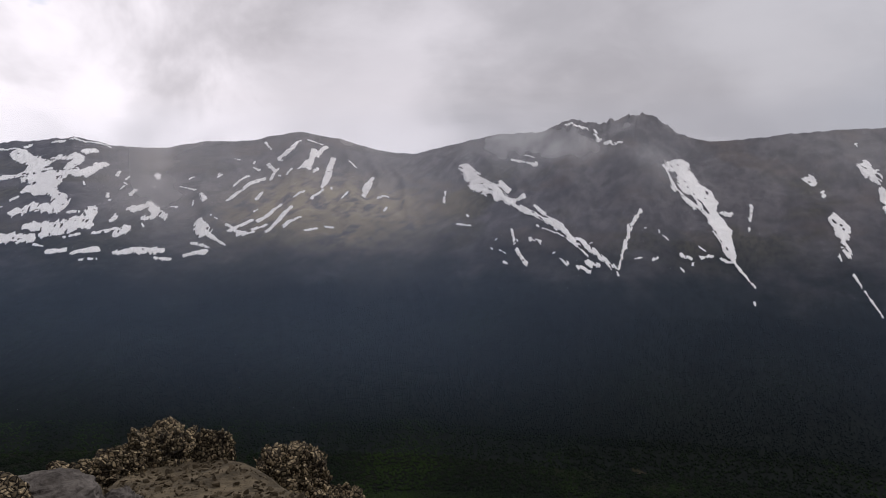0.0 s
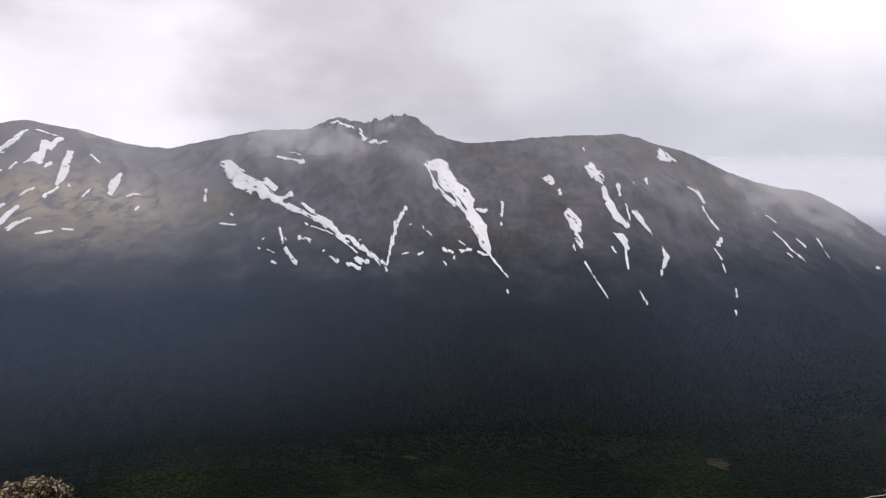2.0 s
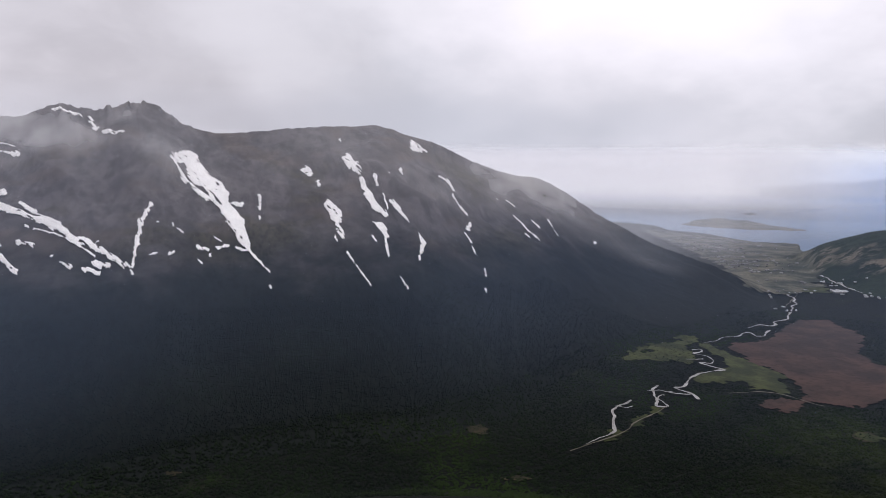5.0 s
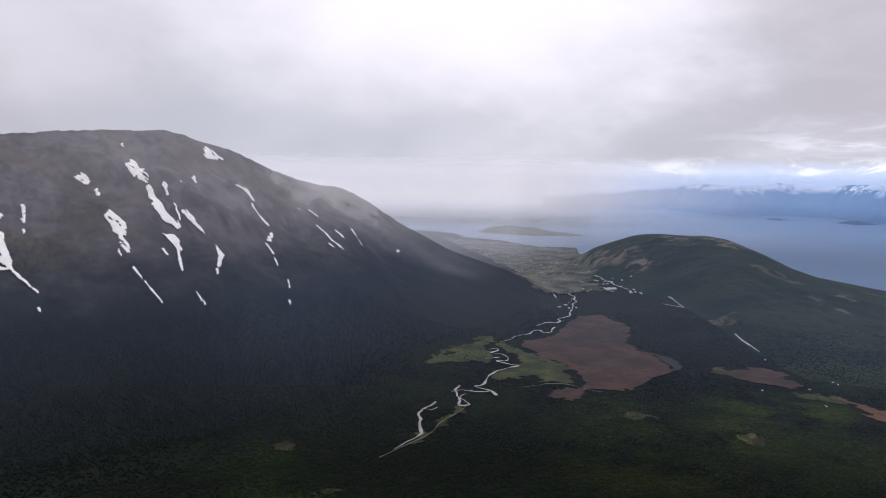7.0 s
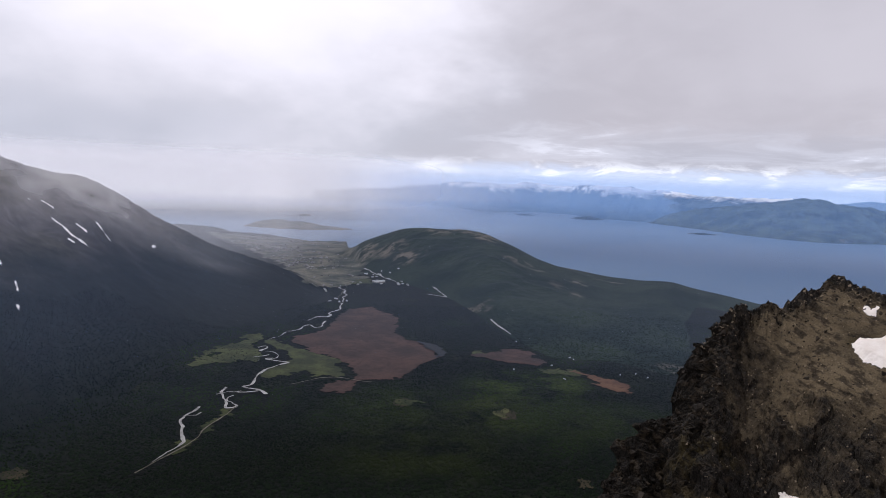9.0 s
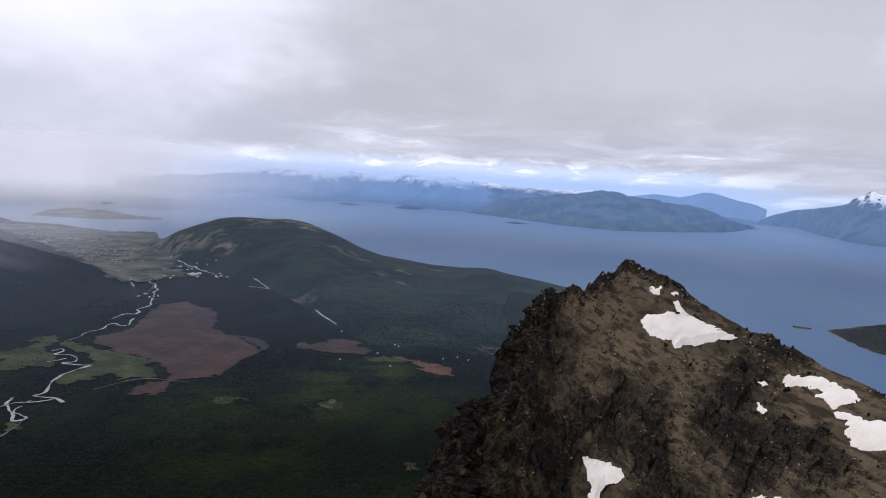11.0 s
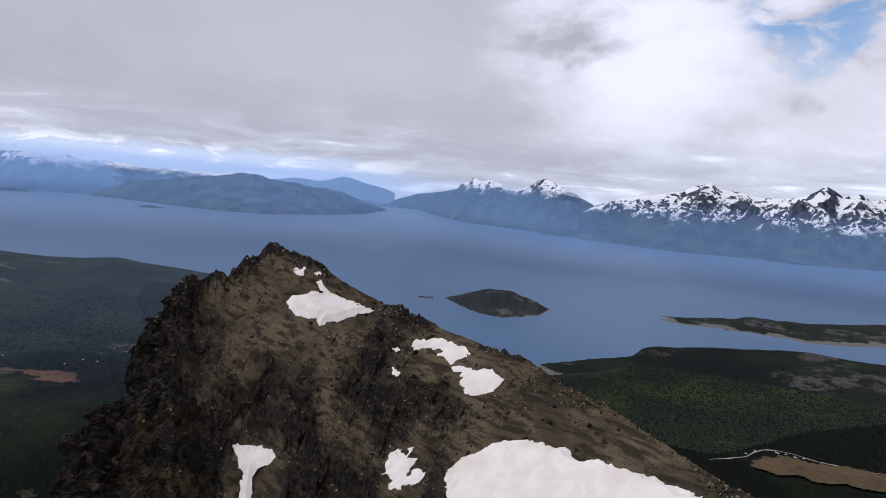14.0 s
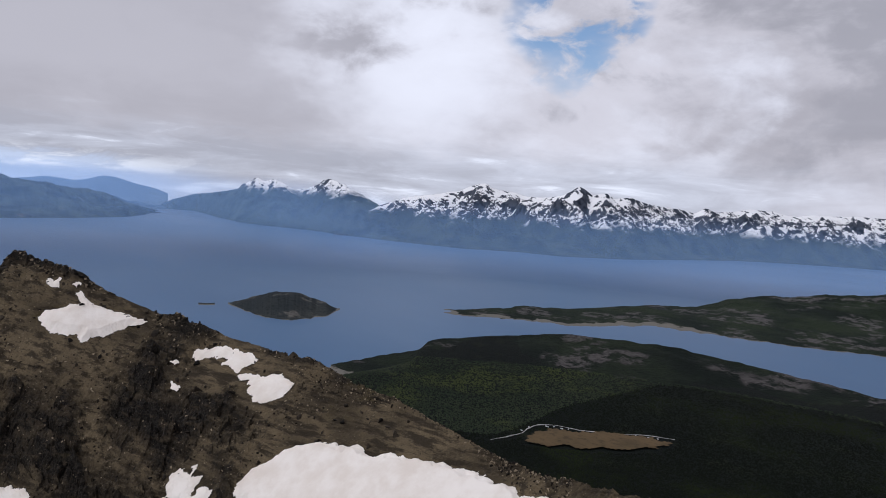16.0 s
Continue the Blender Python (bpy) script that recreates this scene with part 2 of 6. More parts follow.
def sunlit_tint(n, p, col, spots):
    """Brighter, yellower colour round some places, standing in for sun on the woods."""
    for x, y, far, tone in spots:
        near = n.ramp(n.vmath("LENGTH", n.vmath("SUBTRACT", n.vmath("MULTIPLY", p, (1, 1, 0)), (x, y, 0)), out=1), far, far * 0.2)
        col = n.mix(n.mul(near, n.ramp(n.noise(p, 0.035, 5, 0.6), 0.36, 0.60)), col, rgb(*tone))
    return col


def ground_material():
    mat, n, p = material("valley_ground")
    a, b, g = n.noise(p, 0.006, 5, 0.6), n.noise(p, 0.03, 5, 0.6), n.noise(p, 0.3, 4, 0.65)
    # kept darker than the leaves: the shade under the trees is in this colour
    c = n.mix(n.ramp(a, 0.38, 0.62), rgb(0.0030, 0.0048, 0.0045), rgb(0.0062, 0.0092, 0.0065))
    c = n.mix(n.math("MULTIPLY", n.ramp(b, 0.55, 0.68), 0.6), c, rgb(0.016, 0.020, 0.008))
    c = sunlit_tint(n, p, c, SUNLIT_SPOTS)
    c = n.mix(n.ramp(g, 0.3, 0.6), rgb(0.004, 0.006, 0.004), c)
    return finish(mat, n, c, 0.95, g, 1.0, 2.0, 0.1)


def water_material():
    mat, n, p = material("sea_water")
    a = n.noise(n.vmath("MULTIPLY", p, (0.6, 1.0, 1)), 0.003, 6, 0.6)
    c = n.mix(n.ramp(a, 0.3, 0.7), rgb(0.026, 0.096, 0.212), rgb(0.033, 0.110, 0.234))
    calm = n.ramp(n.noise(n.vmath("MULTIPLY", p, (0.5, 1.0, 1)), 0.0022, 4, 0.5, 0.3), 0.35, 0.65)
    return finish(mat, n, c, n.math("ADD", 0.40, n.math("MULTIPLY", calm, 0.05)), specular=0.30)


def rock_material():
    """Crag and scree: dark bare rock breaking through olive-brown rubble."""
    mat, n, p = material("weathered_rock")
    lean = n.tree.nodes.new("ShaderNodeSeparateXYZ")
    n.tree.links.new(n.add("ShaderNodeNewGeometry", out=3), lean.inputs[0])
    bedded = n.vmath("MULTIPLY", n.add("ShaderNodeVectorRotate", {"Vector": p, "Axis": (0, 0, 1), "Angle": -0.48}), (0.28, 1, 1.6))
    a, b, g = n.noise(p, 0.16, 6, 0.62), n.noise(bedded, 1.1, 8, 0.66), n.noise(p, 5.5, 6, 0.70)
    scree = n.mix(n.ramp(a, 0.36, 0.64), rgb(0.060, 0.046, 0.027), rgb(0.142, 0.109, 0.064))
    scree = n.mix(n.math("MULTIPLY", n.ramp(g, 0.57, 0.74), 0.6), scree, rgb(0.30, 0.25, 0.18))
    scree = n.mix(n.math("MULTIPLY", n.ramp(g, 0.46, 0.34), 0.6), scree, rgb(0.020, 0.015, 0.010))
    scree = n.mix(n.math("MULTIPLY", n.ramp(b, 0.54, 0.40), 0.85), scree, rgb(0.020, 0.015, 0.009))
    # near-black noise in the crag stands in for shade in crevices
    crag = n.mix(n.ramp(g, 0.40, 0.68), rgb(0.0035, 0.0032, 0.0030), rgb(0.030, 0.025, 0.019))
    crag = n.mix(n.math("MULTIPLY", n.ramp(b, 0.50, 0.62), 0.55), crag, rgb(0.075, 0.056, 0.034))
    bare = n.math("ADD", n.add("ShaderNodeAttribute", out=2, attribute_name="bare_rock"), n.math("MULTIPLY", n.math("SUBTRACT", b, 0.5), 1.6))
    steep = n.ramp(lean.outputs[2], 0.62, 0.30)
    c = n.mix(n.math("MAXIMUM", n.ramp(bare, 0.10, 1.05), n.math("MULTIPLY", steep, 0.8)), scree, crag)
    moss = n.mul(n.ramp(n.noise(p, 0.07, 4, 0.6), 0.58, 0.66), n.ramp(b, 0.42, 0.55), 0.7)
    c = n.mix(moss, c, rgb(0.060, 0.046, 0.016))
    return finish(mat, n, c, 0.92, n.math("ADD", b, n.math("MULTIPLY", g, 0.5)), 0.8, 0.30, 0.2)


def far_material(name, low, high, line, wob=40.0, snowy=True, dark=(0.02, 0.03, 0.03)):
    mat, n, p = material(name)
    z = height_of(n, p)
    lean = n.tree.nodes.new("ShaderNodeSeparateXYZ")
    n.tree.links.new(n.add("ShaderNodeNewGeometry", out=3), lean.inputs[0])
    a, b = n.noise(p, 0.012, 7, 0.65), n.noise(p, 0.04, 5, 0.6)
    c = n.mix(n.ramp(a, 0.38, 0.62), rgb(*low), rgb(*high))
    if snowy:
        # bluish rock: distance haze is mixed into its tone
        rock = n.mix(n.ramp(b, 0.35, 0.6), rgb(0.022, 0.030, 0.046), rgb(0.075, 0.086, 0.112))
        c = n.mix(n.ramp(n.math("ADD", z, n.math("MULTIPLY", n.math("SUBTRACT", a, 0.5), 50.0)), line - 35, line - 5), c, rock)
        fields = n.math("ADD", n.math("MULTIPLY", n.noise(n.vmath("MULTIPLY", p, (1, 1, 0.8)), 0.024, 3, 0.5, 0.6), 0.55), n.math("MULTIPLY", n.noise(n.vmath("MULTIPLY", p, (1, 1, 0.7)), 0.055, 6, 0.62, 0.5), 0.45))
        s = n.math("ADD", fields, n.math("ADD", n.math("MULTIPLY", n.math("SUBTRACT", lean.outputs[2], 0.68), 0.45), n.math("MULTIPLY", n.math("SUBTRACT", z, line), wob)))
        c = n.mix(n.mul(n.ramp(s, 0.490, 0.512), n.ramp(n.math("ADD", z, n.math("MULTIPLY", n.math("SUBTRACT", a, 0.5), 110.0)), line - 40, line)), c, rgb(0.90, 0.91, 0.93))
    bright = n.mul(n.ramp(n.noise(p, 0.02, 6, 0.65), 0.60, 0.70), n.ramp(z, line - 20, line - 60), 0.5)
    c = n.mix(bright, c, rgb(0.13, 0.135, 0.11))
    return finish(mat, n, c, 0.95, b, 0.6, 4.0, 0.1)


def snow_material():
    mat, n, p = material("old_snow")
    a, g = n.noise(p, 0.4, 5, 0.6), n.noise(p, 4.0, 4, 0.6)
    c = n.mix(n.ramp(a, 0.35, 0.7), rgb(0.90, 0.845, 0.775), rgb(0.78, 0.705, 0.62))
    return finish(mat, n, c, 0.6, n.math("ADD", a, n.math("MULTIPLY", g, 0.2)), 0.35, 0.3, 0.3)


def firn_material():
    mat, n, p = material("clean_snow")
    a = n.noise(p, 0.12, 5, 0.6)
    c = n.mix(n.ramp(a, 0.35, 0.7), rgb(0.95, 0.945, 0.94), rgb(0.86, 0.85, 0.84))
    return finish(mat, n, c, 0.6, a, 0.2, 0.5, 0.3)


def plain_material(name, a, b, scale, rough=0.9, strength=0.5, distance=0.5, detail=6, specular=0.2):
    mat, n, p = material(name)
    v, g = n.noise(p, scale, detail, 0.62), n.noise(p, scale * 7, 4, 0.6)
    c = n.mix(n.ramp(v, 0.35, 0.65), rgb(*a), rgb(*b))
    c = n.mix(n.math("MULTIPLY", n.ramp(g, 0.5, 0.35), 0.45), c, rgb(a[0] * 0.45, a[1] * 0.45, a[2] * 0.45))
    return finish(mat, n, c, rough, n.math("ADD", v, n.math("MULTIPLY", g, 0.3)), strength, distance, specular)


def veil_material(name, colour, density):
    """Thin cloud and haze: a tinted see-through sheet, as dense as the sheet's own thickness says."""
    mat, n, p = material(name)
    d = n.mul(n.add("ShaderNodeAttribute", out=2, attribute_name="thickness"), density)
    white = n.add("ShaderNodeMixShader", {0: 0.12, 1: n.add("ShaderNodeBsdfDiffuse", {0: rgb(*colour)}), 2: n.add("ShaderNodeBsdfTranslucent", {0: rgb(*colour)})})
    mixed = n.add("ShaderNodeMixShader", {0: d, 1: n.add("ShaderNodeBsdfTransparent"), 2: white})
    out = n.tree.nodes.new("ShaderNodeOutputMaterial")
    n.tree.links.new(mixed, out.inputs[0])
    return mat


MOUNTAIN, GROUND, WATER, ROCK, SNOW, FIRN = mountain_material(), ground_material(), water_material(), rock_material(), snow_material(), firn_material()
HILL = forest_material("wooded_hill", (0.007, 0.015, 0.011), (0.020, 0.031, 0.019), 0.25, 0.001, (0.15, 0.130, 0.100), 0.007, ((906, 690, 42, 45), (862, 622, 37, 40), (897, 739, 23, 35), (943, 764, 39, 30), (976, 541, 72, 35), (998, 588, 75, 25), (987, 525, 67, 14), (1005, 640, 60, 60), (1010, 560, 75, 45), (560, 120, 14, 40), (600, 100, 16, 30)))
WOODS = forest_material("low_woods", (0.007, 0.012, 0.009), (0.021, 0.030, 0.016), 0.25, 0.12, (0.10, 0.094, 0.092), 0.013, (), 0.30)
# the same woods darkened, so that the ridge looks cloud-shadowed
SHADED_WOODS = forest_material("shaded_woods", (0.0045, 0.0080, 0.0058), (0.0150, 0.0215, 0.0115), 0.25, 0.12, (0.085, 0.078, 0.075), 0.013, (), 0.30)
# the islands' grey-blue cast is haze put into the base colour
ISLE = forest_material("hazed_island", (0.024, 0.030, 0.033), (0.040, 0.045, 0.044), 0.25, 0.08, (0.12, 0.115, 0.105), 0.02, (), 0.45)
# far land is coloured blue and pale to carry part of the haze
HAZED_COAST = far_material("far_coast", (0.040, 0.078, 0.145), (0.095, 0.140, 0.205), 153, 0.0)
HAZED_HILLS = far_material("back_hills", (0.16, 0.225, 0.33), (0.19, 0.26, 0.36), 400, snowy=False)
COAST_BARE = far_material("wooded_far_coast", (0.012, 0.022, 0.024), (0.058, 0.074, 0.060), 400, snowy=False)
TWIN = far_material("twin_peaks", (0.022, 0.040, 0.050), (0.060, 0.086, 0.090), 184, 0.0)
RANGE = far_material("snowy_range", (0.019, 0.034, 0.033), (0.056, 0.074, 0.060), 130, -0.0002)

# ---- the shape of the land, fitted to the camera's view (bearings in degrees clockwise from +Y, metres) ----
# far land is shrunk in size and distance to suit this eye point
SHORE = table((-180, 3200), (20, 3200), (30, 2450), (33, 2150), (40, 1950), (44, 1760), (49, 1520), (51, 1330), (55, 1270), (60, 1215), (63, 1165), (70, 1090), (75, 1050), (83, 985), (90, 850), (96, 775), (101, 695), (106, 630), (110, 600), (112.8, 632), (119, 690), (120.6, 770), (128, 860), (146, 860), (156, 800), (165, 900), (180, 3200))
MTN_FOOT = table((-80, 430), (-55, 396), (-34, 332), (-11, 323), (3, 337), (18, 353), (26.5, 393), (33.4, 500), (36.4, 541), (42.4, 605), (44.8, 683), (48.5, 880))
MTN_CREST = table((-80, 1000), (-54, 1000), (-30, 980), (-22, 940), (-8, 850), (20, 850), (26, 880), (33, 890), (39, 880), (43, 880), (46, 890), (49, 905))
MTN_LINE = table((-80, 1.5), (-53.7, 1.83), (-51.6, 2.1), (-49, 2.5), (-46.4, 1.85), (-42.8, 1.8), (-39.8, 2.4), (-35.9, 2.66), (-32.2, 3.4), (-29, 2.86), (-25.1, 1.83), (-22.5, 1.7), (-19.8, 2.4), (-15.5, 3.36), (-11.7, 3.6), (-9.3, 4.7), (-7, 4.05), (-4.8, 4.95), (-2.6, 4.9), (-0.7, 3.34), (1.8, 2.78), (7, 3.24), (10.3, 3.5), (14.7, 3.75), (17.5, 2.9), (20.3, 2.06), (22.7, 0.81), (25.4, -0.23), (28.9, -0.73), (31, -1.94), (33.3, -3.4), (35.1, -4.4), (38.2, -5.99), (43.2, -7.6), (46.1, -8.96), (48.5, -9.9))
HILL_FOOT = table((47.5, 1330), (49.3, 1250), (50.3, 1080), (53.3, 967), (58.3, 842), (63.4, 650), (67.4, 566), (73.2, 543), (78, 523), (90, 520), (112, 560))
HILL_CREST = table((47.5, 1340), (49, 1300), (55, 1250), (60, 1200), (63, 1150), (70, 1080), (75, 1050), (83, 1000), (95, 860), (112, 620))
HILL_LINE = table((47.5, -6.6), (49.4, -6.05), (50.3, -5.4), (51.3, -5.03), (52.3, -4.66), (53.7, -4.2), (55.2, -4.03), (58, -4.07), (59, -4.0), (60.4, -4.2), (61.4, -4.5), (63.3, -5.23), (65.6, -6.3), (67.8, -6.97), (69.2, -7.36), (70.5, -7.66), (71.8, -7.88), (73, -7.92), (74.2, -8.0), (75.5, -7.86), (76.7, -7.8), (78, -8.25), (79.8, -8.5), (83, -8.88), (95, -10.3), (112, -14.2))


def floor_height(b, r):
    x, y = polar(b, r)
    land = 9.0 + 3.0 * fbm(x / 160, y / 160, 2, 3)
    rise = 105.0 * np.clip((300 - r) / 230.0, 0, 1) ** 1.1
    wave = 1 + 0.05 * fbm(x / 130, y / 130, 4, 8)
    d = SHORE(b) * wave - r
    return np.where(d > 0, -5 + (land + 5) * step(0, 90, d), -5.0) + rise


def blocks_line(b, r):
    """Broken teeth along a crest."""
    w = b + 0.25 * fbm(b / 0.5, r / 40.0, 3, 24)
    return hashed(np.floor(w / 0.42), np.floor(r / 22.0), 25) + 0.6 * hashed(np.floor(w / 0.17), np.floor(r / 12.0), 26) - 0.8


def mountain_height(b, r):
    foot, crest = MTN_FOOT(b), MTN_CREST(b)
    top = EYE + crest * tan_deg(MTN_LINE(b))
    u = (r - foot) / (crest - foot)
    x, y = polar(b, r)
    base = 8.0
    up = np.clip(u, 0, 1)
    z = base + (top - base) * up ** 1.22
    # ribs and gullies run slantwise down the slope
    lean = b + np.where(u < 1.2, u, 1.2) * (24.0 * step(-46, -6, b) - 8.0)
    ribs = ridged(lean / 4.2 + 0.9 * fbm(x / 110, y / 110, 4, 5), r / 200.0, 2, 11, 0.4) * 6.0 + fbm(x / 60, y / 60, 5, 12, 0.55) * 5.0
    z = z + ribs * (0.15 * step(0.03, 0.3, u) + 0.85 * step(0.35, 0.75, u)) * (1 - 0.75 * step(0.86, 1.0, u)) * np.clip((top - base) / 150.0, 0.1, 1)
    crags = 0.45 + 1.2 * step(-12, -9.5, b) * step(0.5, -1.5, b) + 0.6 * step(-44, -48, b)
    z = z + (ridged(b / 0.8, r / 200.0, 4, 21) * 2.6 + blocks_line(b, r) * 1.6) * crags * step(0.8, 1.0, u)
    back = np.clip(u - 1, 0, 1)
    return np.where(u > 1, z - back * (top - base) * 1.1, np.where(u < 0, base + u * 120, z))


def hill_height(b, r):
    foot, crest = HILL_FOOT(b), HILL_CREST(b)
    top = EYE + crest * tan_deg(HILL_LINE(b))
    u = (r - foot) / (crest - foot)
    x, y = polar(b, r)
    z = 8.0 + (top - 8.0) * np.sin(np.clip(u, 0, 1) * 1.5708) ** 1.3
    z = z + (ridged(x / 130, y / 130, 4, 31) * 6.0 + fbm(x / 25, y / 25, 4, 33) * 2.5) * step(0.05, 0.4, u) * (1 - 0.8 * step(0.8, 1, u)) * np.clip((top - 8) / 40, 0.15, 1)
    z = np.where(u > 1, z - (u - 1) * (top + 12) * 1.6, np.where(u < 0, 8 + u * 60, z))
    return z - 14 * step(86, 97, b)


# ---- ground, sea ----
def grid(b0, b1, nb, radii):
    b, r = np.meshgrid(np.linspace(b0, b1, nb), np.asarray(radii, float), indexing="ij")
    return b, r


b, r = grid(-180, 180, 800, np.geomspace(45, 4900, 280))
x, y = polar(b, r)
ground = tagged(sheet("ground", x, y, floor_height(b, r), GROUND), "dark green wooded valley floor reaching the sea coast", "ground", kind="structure")
b, r = grid(-180, 180, 180, np.geomspace(300, 4950, 60))
x, y = polar(b, r)
sea = tagged(sheet("water", x, y, 0 * x, WATER), "calm blue sea channel under a cloudy sky", "sea", kind="structure")

# ---- mountain over the valley, wooded hill ----
b, r = grid(-80, 49, 1100, [0])
u = np.concatenate([np.linspace(-0.06, 1, 230), np.linspace(1.02, 1.5, 10)])
b = np.repeat(np.linspace(-80, 49, 1100)[:, None], len(u), 1)
r = MTN_FOOT(b) + u[None, :] * (MTN_CREST(b) - MTN_FOOT(b))
x, y = polar(b, r)
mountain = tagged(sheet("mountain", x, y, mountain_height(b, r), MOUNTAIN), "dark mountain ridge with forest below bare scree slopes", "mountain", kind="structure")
u = np.concatenate([np.linspace(-0.06, 1, 120), np.linspace(1.04, 2.2, 16)])
b = np.repeat(np.linspace(47.5, 98, 520)[:, None], len(u), 1)
r = HILL_FOOT(b) + u[None, :] * (HILL_CREST(b) - HILL_FOOT(b))
x, y = polar(b, r)
hill = tagged(sheet("hill", x, y, hill_height(b, r), HILL), "rounded dark green wooded hill beside the bay", "hill", kind="structure")


# ---- far coasts, peninsula, island ----
def ridge_land(name, label, mat, b0, b1, shore, crest_line, depth, jag, relief, seed, nb=500, nu=60, category="mountains", peaks=0.0, taper=(0.0, 0.0), wobble=0.0, fold=170.0):
    """Land that rises from a shore to a crest and falls away behind it."""
    u = np.concatenate([np.linspace(-0.05, 1, nu), np.linspace(1.08, 1.7, 6)])
    b = np.repeat(np.linspace(b0, b1, nb)[:, None], len(u), 1)
    base = np.minimum(EYE / tan_deg(-shore(b)), 4700) * (1 + wobble * fbm(b * 1.3, 0 * b + 5, 4, seed + 1, 0.6))
    crest = np.minimum(base + depth(b), 4880)
    r = base + u[None, :] * (crest - base)
    top = EYE + crest * tan_deg(crest_line(b) + jag * (fbm(b * 0.7, 0 * b, 4, seed, 0.5) + peaks * ridged(b * 0.38, 0 * b + 3, 4, seed + 9, 0.45)))
    top = np.maximum(top, 1.0)
    x, y = polar(b, r)
    v = np.clip(u[None, :], 0, 1)
    k = top * v ** (1.15 + 0.5 * (peaks > 0))
    k = k + relief * ridged(x / fold, y / fold, 5, seed + 3, 0.48) * (step(0.02, 0.5, v) * (1 - step(0.75, 1, v))) * np.clip(top / 120, 0.12, 1)
    k = k * (1 + wobble * 14 * fbm(x / 40, y / 40, 4, seed + 6) * v)
    for end, size in ((b0, taper[0]), (b1, taper[1])):
        if size:
            s = np.clip(np.abs(b - end) / size, 0, 1)
            k = k * np.sqrt(s) - 3.0 * (s < 0.02)
    k = np.where(u[None, :] > 1, k - (u[None, :] - 1) * (top + 20) * 1.5, k)
    k = np.where(u[None, :] < 0, u[None, :] * 60, k)
    return tagged(sheet(name, x, y, k, mat), label, category, kind="structure")


ridge_land("far_coast", "long blue hazy coast with snow-capped hills across the channel", HAZED_COAST, 46, 99,
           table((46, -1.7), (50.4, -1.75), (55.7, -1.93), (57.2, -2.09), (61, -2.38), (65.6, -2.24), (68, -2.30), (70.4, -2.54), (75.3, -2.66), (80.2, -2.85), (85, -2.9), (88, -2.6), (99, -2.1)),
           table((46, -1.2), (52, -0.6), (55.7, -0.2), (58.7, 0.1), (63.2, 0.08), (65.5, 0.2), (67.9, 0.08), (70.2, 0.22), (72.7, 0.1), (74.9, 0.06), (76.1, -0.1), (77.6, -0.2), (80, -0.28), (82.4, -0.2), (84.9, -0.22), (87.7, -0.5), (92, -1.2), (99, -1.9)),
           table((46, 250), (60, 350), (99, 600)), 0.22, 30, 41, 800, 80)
ridge_land("back_hills", "pale blue distant hills behind the headland", HAZED_HILLS, 84, 98.4,
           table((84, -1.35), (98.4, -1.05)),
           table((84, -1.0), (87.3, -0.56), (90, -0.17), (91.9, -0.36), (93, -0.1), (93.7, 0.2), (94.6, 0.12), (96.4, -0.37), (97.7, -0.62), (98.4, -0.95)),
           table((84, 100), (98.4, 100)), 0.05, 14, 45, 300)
ridge_land("near_coast", "low wooded headland on the far side of the channel", COAST_BARE, 74.5, 97.7,
           table((74.5, -2.7), (75.3, -2.75), (81.7, -3.24), (85.1, -3.41), (87.5, -3.43), (92.2, -3.18), (95.7, -2.9), (97, -2.61), (97.7, -2.24)),
           table((74.5, -2.5), (75.2, -1.95), (77.6, -1.46), (80.1, -1.07), (82.5, -0.68), (84.4, -0.38), (86, -0.2), (87.7, -0.38), (89.6, -0.6), (92, -0.9), (93.8, -1.02), (95.2, -1.75), (96.5, -2.05), (97.7, -2.2)),
           table((74.5, 300), (86, 600), (93, 420), (95.2, 200), (97.7, 40)), 0.10, 34, 47, 500, 90, wobble=0.006, fold=130.0)
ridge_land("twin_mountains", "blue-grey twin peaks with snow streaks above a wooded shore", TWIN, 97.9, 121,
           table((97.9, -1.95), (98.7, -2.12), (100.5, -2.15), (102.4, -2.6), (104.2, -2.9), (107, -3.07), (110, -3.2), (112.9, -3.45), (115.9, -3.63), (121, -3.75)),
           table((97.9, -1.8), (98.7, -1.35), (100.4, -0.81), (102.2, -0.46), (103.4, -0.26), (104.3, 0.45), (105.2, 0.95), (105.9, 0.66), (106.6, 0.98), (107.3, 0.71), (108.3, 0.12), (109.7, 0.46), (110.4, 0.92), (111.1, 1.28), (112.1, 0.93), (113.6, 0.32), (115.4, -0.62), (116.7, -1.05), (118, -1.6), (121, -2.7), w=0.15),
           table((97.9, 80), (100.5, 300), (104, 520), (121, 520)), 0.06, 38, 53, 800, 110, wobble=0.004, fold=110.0)
